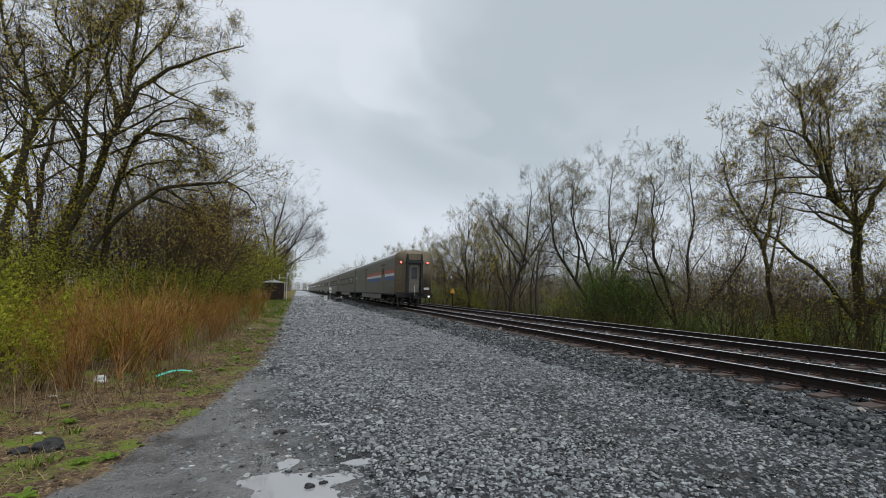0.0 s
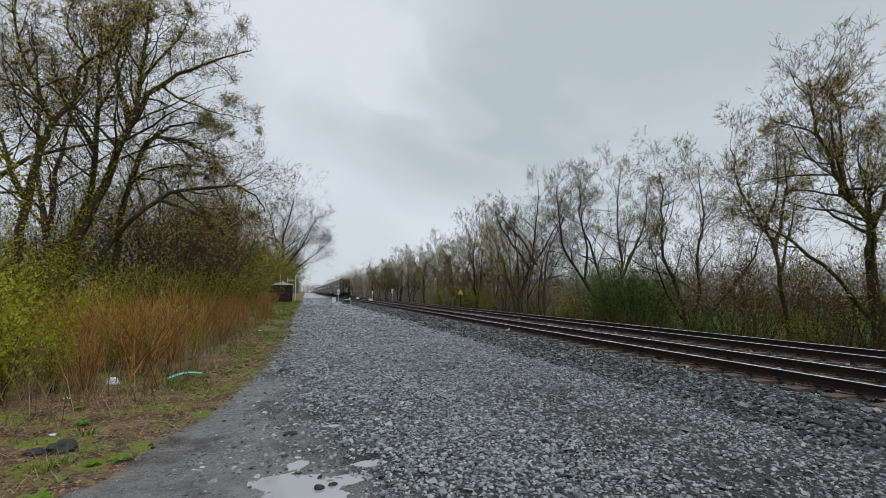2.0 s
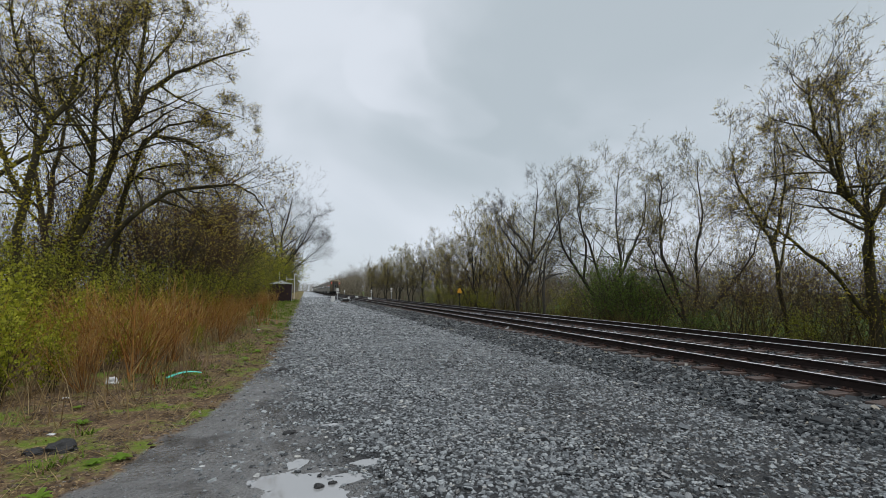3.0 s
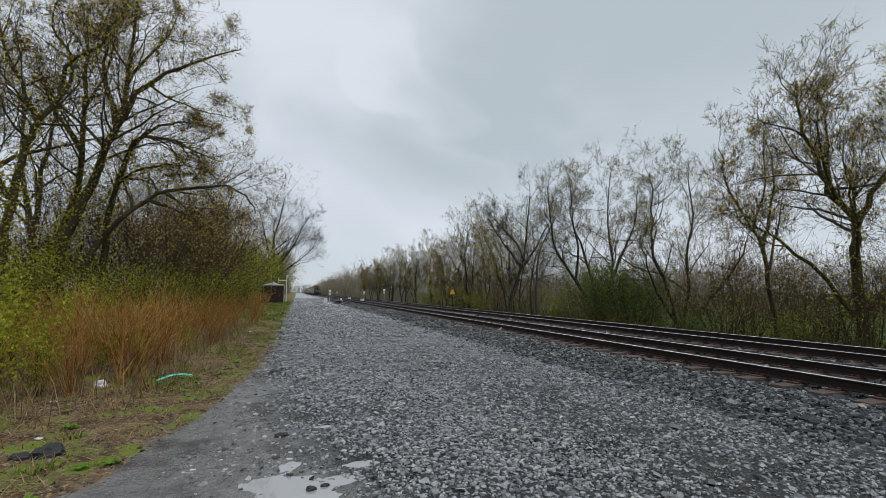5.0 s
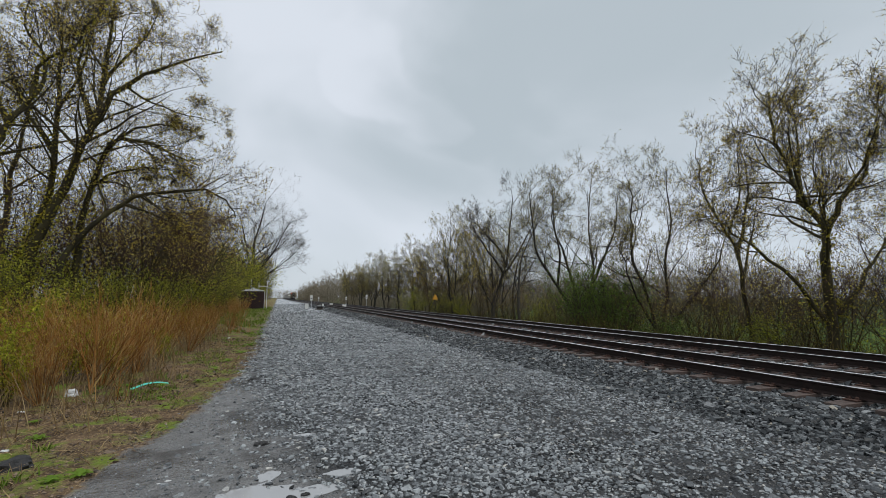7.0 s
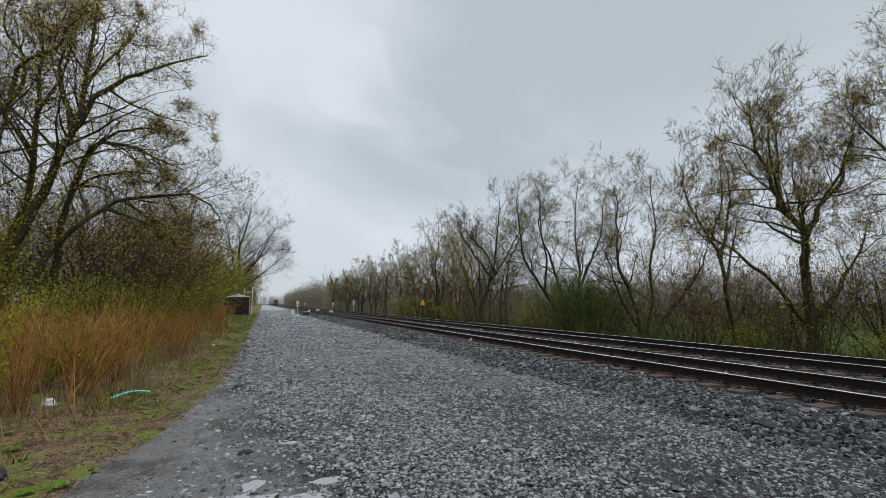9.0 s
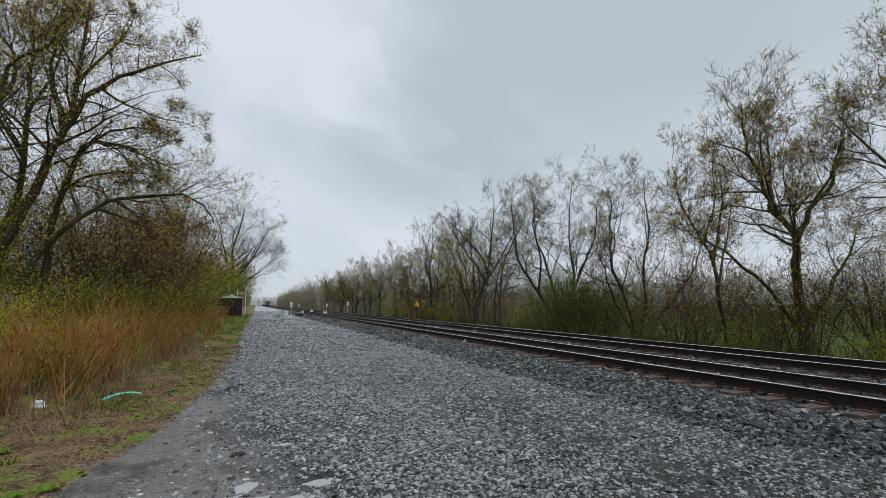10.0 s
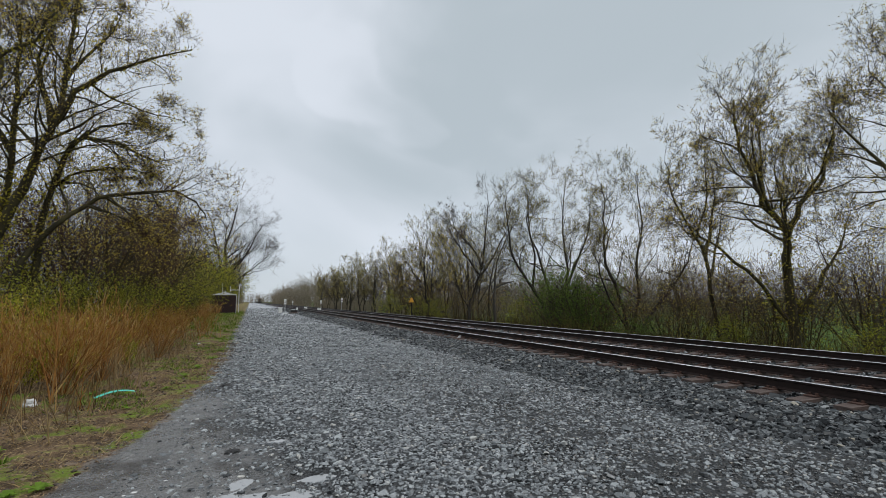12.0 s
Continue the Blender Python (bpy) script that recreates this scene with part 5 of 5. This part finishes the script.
M_CLOD = varied("wet_earth_clods", [(0, (0.04, 0.027, 0.018)), (0.6, (0.12, 0.08, 0.05)), (1, (0.27, 0.19, 0.115))], 0.6).m
v, f = scatter(93, [(-5.5, 0, 3.8, 10, 13000, 1.0), (-5, 0.2, 10, 22, 7000, 1.7)], on_verge, 0.014, 0.6, 0.6)
tagged(mesh_ob("earth_clods", v, f, M_CLOD, ground), "crumbly dark earth on the verge", kind="stuff")

bushy = dict(levels=1, leaf_size=0.02, kids=(9, 3), segs=(4, 2), sides=(3, 3), bare=0.25, spread=(0.2, 0.55), ratio=(0.25, 0.45), lift=0.06, crook=0.09, twig=0.24, fine=0.0045, leaves=0.5)
rs = random.Random(21)
STALKS = []
for k in range(3):
    stems = [(rs.uniform(0, 360), rs.uniform(42, 84), rs.uniform(1.0, 1.75), 0.0125, 0) for _ in range(20)]
    STALKS.append(plant(500 + k, -4.6 - 0.8 * k, 12.0 + 1.8 * k, stems, "brush", "orange brush beside the path", "orange-brown leafless shrub beside the path", "shrub", "shrub", **bushy))
rk = np.random.RandomState(22)
spots = []
while len(spots) < 62:
    x, y = rk.uniform(-9.5, -2.2), 9.5 + 32 * rk.uniform() ** 1.7
    if verge_depth(x, y) > 1.7 + rk.uniform(0, 0.5):
        spots.append((x, y))
for k, (x, y) in enumerate(spots):
    strew(STALKS[k % 3], x, y, rk.uniform(0, 360), rk.uniform(0.7, 1.15))
for x, y, s in ((-4.7, 62, 1.2), (-5.4, 66, 1.3), (-3.9, 69, 1.1), (-4.9, 56, 1.2), (-3.4, 48, 0.9), (-4.2, 52, 1.0)):
    strew(STALKS[int(y) % 3], x, y, rk.uniform(0, 360), s)
# the single shrub at the front of the brush, and leafy saplings beside it
plant(520, -3.15, 10.3, [(30, 88, 1.9, 0.028, 0), (-80, 74, 1.6, 0.016, 0.05), (70, 66, 1.4, 0.014, 0.12), (100, 52, 1.2, 0.011, 0.2), (-60, 50, 1.2, 0.011, 0.25), (10, 70, 1.5, 0.012, 0.1)], "brush", "", "upright brown shrub with bare twigs at the brush's edge", "shrub", "shrub", **dict(bushy, kids=(10, 4), segs=(5, 2), sides=(5, 3)))
sap = dict(levels=1, leaf_size=0.034, kids=(10, 5), segs=(5, 2), sides=(4, 3), bare=0.15, spread=(0.4, 0.9), ratio=(0.25, 0.45), lift=0.08, crook=0.12, twig=0.16, fine=0.003, leaves=4.0)
first_sap = plant(530, -4.9, 9.3, [(a, 78, 1.7 - 0.1 * (a % 7), 0.012, 0) for a in range(0, 360, 60)], "green", "leafy saplings", "young sapling in bright yellow-green leaf", "sapling", "sapling", **sap)
for x, y, s in ((-4.3, 8.6, 0.8), (-5.4, 10.2, 1.1), (-6.0, 11.5, 1.2), (-4.6, 10.8, 0.7), (-3.6, 13.2, 0.5), (-5.0, 12.4, 0.9), (-6.6, 14.0, 1.1), (-8.5, 13.5, 1.5), (-6.0, 16.2, 1.1), (-4.8, 18.5, 0.9), (-6.3, 9.6, 1.2), (-3.9, 11.6, 0.6), (-7.0, 12.6, 1.3), (-5.3, 14.5, 0.9), (-7.8, 11.0, 1.4), (-4.4, 16.5, 0.7), (-4.0, 9.4, 0.6), (-3.3, 12.0, 0.45), (-4.2, 13.6, 0.6), (-6.2, 13.0, 1.0), (-3.0, 15.0, 0.5), (-5.6, 17.8, 1.0)):
    strew(first_sap, x, y, rk.uniform(0, 360), s)


def weed(x, y, size, turn):
    """A low rosette of broad leaves."""
    r = random.Random(int(x * 100) + int(y * 10))
    base = new("weed")
    base.location = (x, y, float(height(x, y)))
    tagged(base, "low bright green weed on the muddy verge", "weed", "weeds on the verge")
    for k in range(11):
        a = turn + k * 0.571 + r.uniform(-0.2, 0.2)
        L, w, up = size * r.uniform(0.6, 1.1), size * 0.22, r.uniform(0.25, 0.8)
        c, s = math.cos(a), math.sin(a)
        rows = []
        for t, ww, h in ((0.0, 0.15, 0.0), (0.4, 0.9, up * 0.5), (0.75, 0.8, up * 0.6), (1.0, 0.1, up * 0.45)):
            for sgn, dip in ((-1, 0.0), (0, -0.12), (1, 0.0)):
                rows.append((c * L * t - s * w * ww * sgn, s * L * t + c * w * ww * sgn, L * h + w * dip * ww + 0.01))
        f = [(i * 3 + j, i * 3 + j + 1, i * 3 + j + 4, i * 3 + j + 3) for i in range(3) for j in range(2)]
        mesh_ob("leaf", rows, f, M_GRASS, base, True)
    return base


for k, (x, y, s) in enumerate(((-2.05, 4.72, 0.14), (-2.35, 4.6, 0.1), (-1.75, 5.6, 0.13), (-1.95, 5.5, 0.1), (-2.75, 7.3, 0.13), (-3.15, 8.2, 0.11), (-2.1, 10.7, 0.14), (-2.7, 10.8, 0.14), (-1.5, 11.0, 0.13),
                               (-1.35, 12.6, 0.18), (-1.2, 14.0, 0.2), (-1.0, 16.0, 0.22), (-2.9, 10.9, 0.16), (-1.8, 9.2, 0.1), (-3.2, 6.2, 0.12), (-0.9, 18.5, 0.25))):
    weed(x, y, s, k * 1.3)


def lump(name, x, y, sx, sy, sz, mat, label, category, seed):
    bm = bmesh.new()
    bmesh.ops.create_icosphere(bm, subdivisions=3, radius=1.0)
    for v in bm.verts:
        d = 1 + 0.35 * noise.noise(v.co * 1.6 + Vector((seed, 0, 0))) + 0.18 * noise.noise(v.co * 4.5 + Vector((0, seed, 0)))
        v.co = Vector((v.co.x * sx * d, v.co.y * sy * d, max(v.co.z, -0.3) * sz * d))
    ob = part(name, bm, mat, None, label)
    ob.location = (x, y, float(height(x, y)) + sz * 0.15)
    return tagged(ob, category=category)


lump("black_lump", -2.5, 6.15, 0.17, 0.13, 0.11, M_CHAR, "black wet crumpled lump lying on the verge", "rubbish", 3)
lump("black_lump", -2.72, 6.1, 0.1, 0.08, 0.05, M_CHAR, "small black wet lump beside the larger one", "rubbish", 8)
lump("dark_rock", -0.4, 10.7, 0.11, 0.06, 0.05, M_CHAR, "dark angular rock on the gravel", "rock", 5)
lump("dark_rock", -0.12, 6.1, 0.09, 0.05, 0.035, M_CHAR, "dark flat rock beside the puddle", "rock", 6)
lump("dark_rock", 0.18, 4.45, 0.05, 0.035, 0.04, M_CHAR, "small dark rock standing in the puddle", "rock", 9)
lump("dark_rock", 0.3, 4.5, 0.04, 0.03, 0.035, M_CHAR, "small dark rock standing in the puddle", "rock", 10)
lump("plastic_bag", -3.4, 10.15, 0.11, 0.09, 0.1, M_TRASH, "crumpled white plastic bag under the shrub", "rubbish", 12)
for k, (x, y, s) in enumerate(((-0.93, 5.25, 0.03), (-0.7, 5.45, 0.02), (-1.0, 5.2, 0.02), (-0.55, 24.0, 0.06), (-1.9, 22.0, 0.12), (-2.9, 6.9, 0.05), (-3.6, 8.9, 0.06))):
    lump("paper_scrap", x, y, s * 0.9, s * 0.6, s * 0.3, M_TRASH, "white scrap of litter lying on the ground", "rubbish", 30 + k)


def strap():
    """A teal strap that lies over the weeds in a shallow bend."""
    bm = bmesh.new()
    rows = []
    for k in range(13):
        t = k / 12
        x, y = -2.42 + 0.52 * t, 9.85 + 0.42 * t + 0.05 * math.sin(t * 5)
        z = float(height(x, y)) + 0.13 + 0.04 * math.sin(t * 3.0)
        rows.append([bm.verts.new((x + dx, y + dy, z + dz)) for dx, dy, dz in ((-0.02, 0.03, 0.012), (0.02, -0.03, 0.0), (0.02, -0.03, 0.006), (-0.02, 0.03, 0.018))])
    for a, b in zip(rows, rows[1:]):
        for i in range(4):
            bm.faces.new((a[i], a[(i + 1) % 4], b[(i + 1) % 4], b[i]))
    bm.faces.new(rows[0])
    bm.faces.new(rows[-1][::-1])
    tagged(part("plastic_strap", bm, M_TEAL, None, "teal plastic strap lying on the weedy verge"), category="rubbish")


strap()
for a, b, rad in (((-3.3, 6.55, 0.02), (-3.55, 6.75, 0.45), 0.012), ((-3.9, 8.3, 0.0), (-3.75, 8.5, 0.8), 0.006), ((-3.0, 7.6, 0.03), (-2.55, 7.9, 0.1), 0.006), ((-2.0, 9.4, 0.02), (-1.85, 9.1, 0.06), 0.006)):
    ob = part("dead_stick", rod(bmesh.new(), a, b, rad, rad * 0.6, 6), M_STRAW, None, "pale dead stick leaning on the verge")
    tagged(ob, category="stick", group="dead sticks")

# the loose stones nearest the lens, each by itself
rp = np.random.RandomState(91)
CHIPS = []
for k in range(10):
    CHIPS.append(mesh_from("stone", slab_shapes(rp, 1, 0.4)[0], SLAB_T, M_STONE_EACH))
made = 0
while made < 290:
    x, y = rp.uniform(0.5, 5.0), rp.uniform(2.4, 5.2)
    if x < gravel_edge(y) + 0.2:
        continue
    s = 0.024 * math.exp(rp.normal(0, 0.3))
    ob = new("stone", CHIPS[made % 10])
    ob.parent = ground
    ob.matrix_basis = pose(x, y, float(height(x, y)) + s * 0.5, rp.uniform(-18, 18), rp.uniform(-18, 18), rp.uniform(0, 360)) @ Matrix.Scale(s, 4)
    made += 1


# ---- moving things ----
def motions():
    for k, car in enumerate(TRAIN):
        rear = 35.8 + k * (CAR_LEN + 0.7)
        walk(car, [(t, pose(TRACKS[0], rear + CAR_SPEED * t, RAIL_Z)) for t in (0.0, 3.0, 6.0, 9.0, 12.0)])


motions()
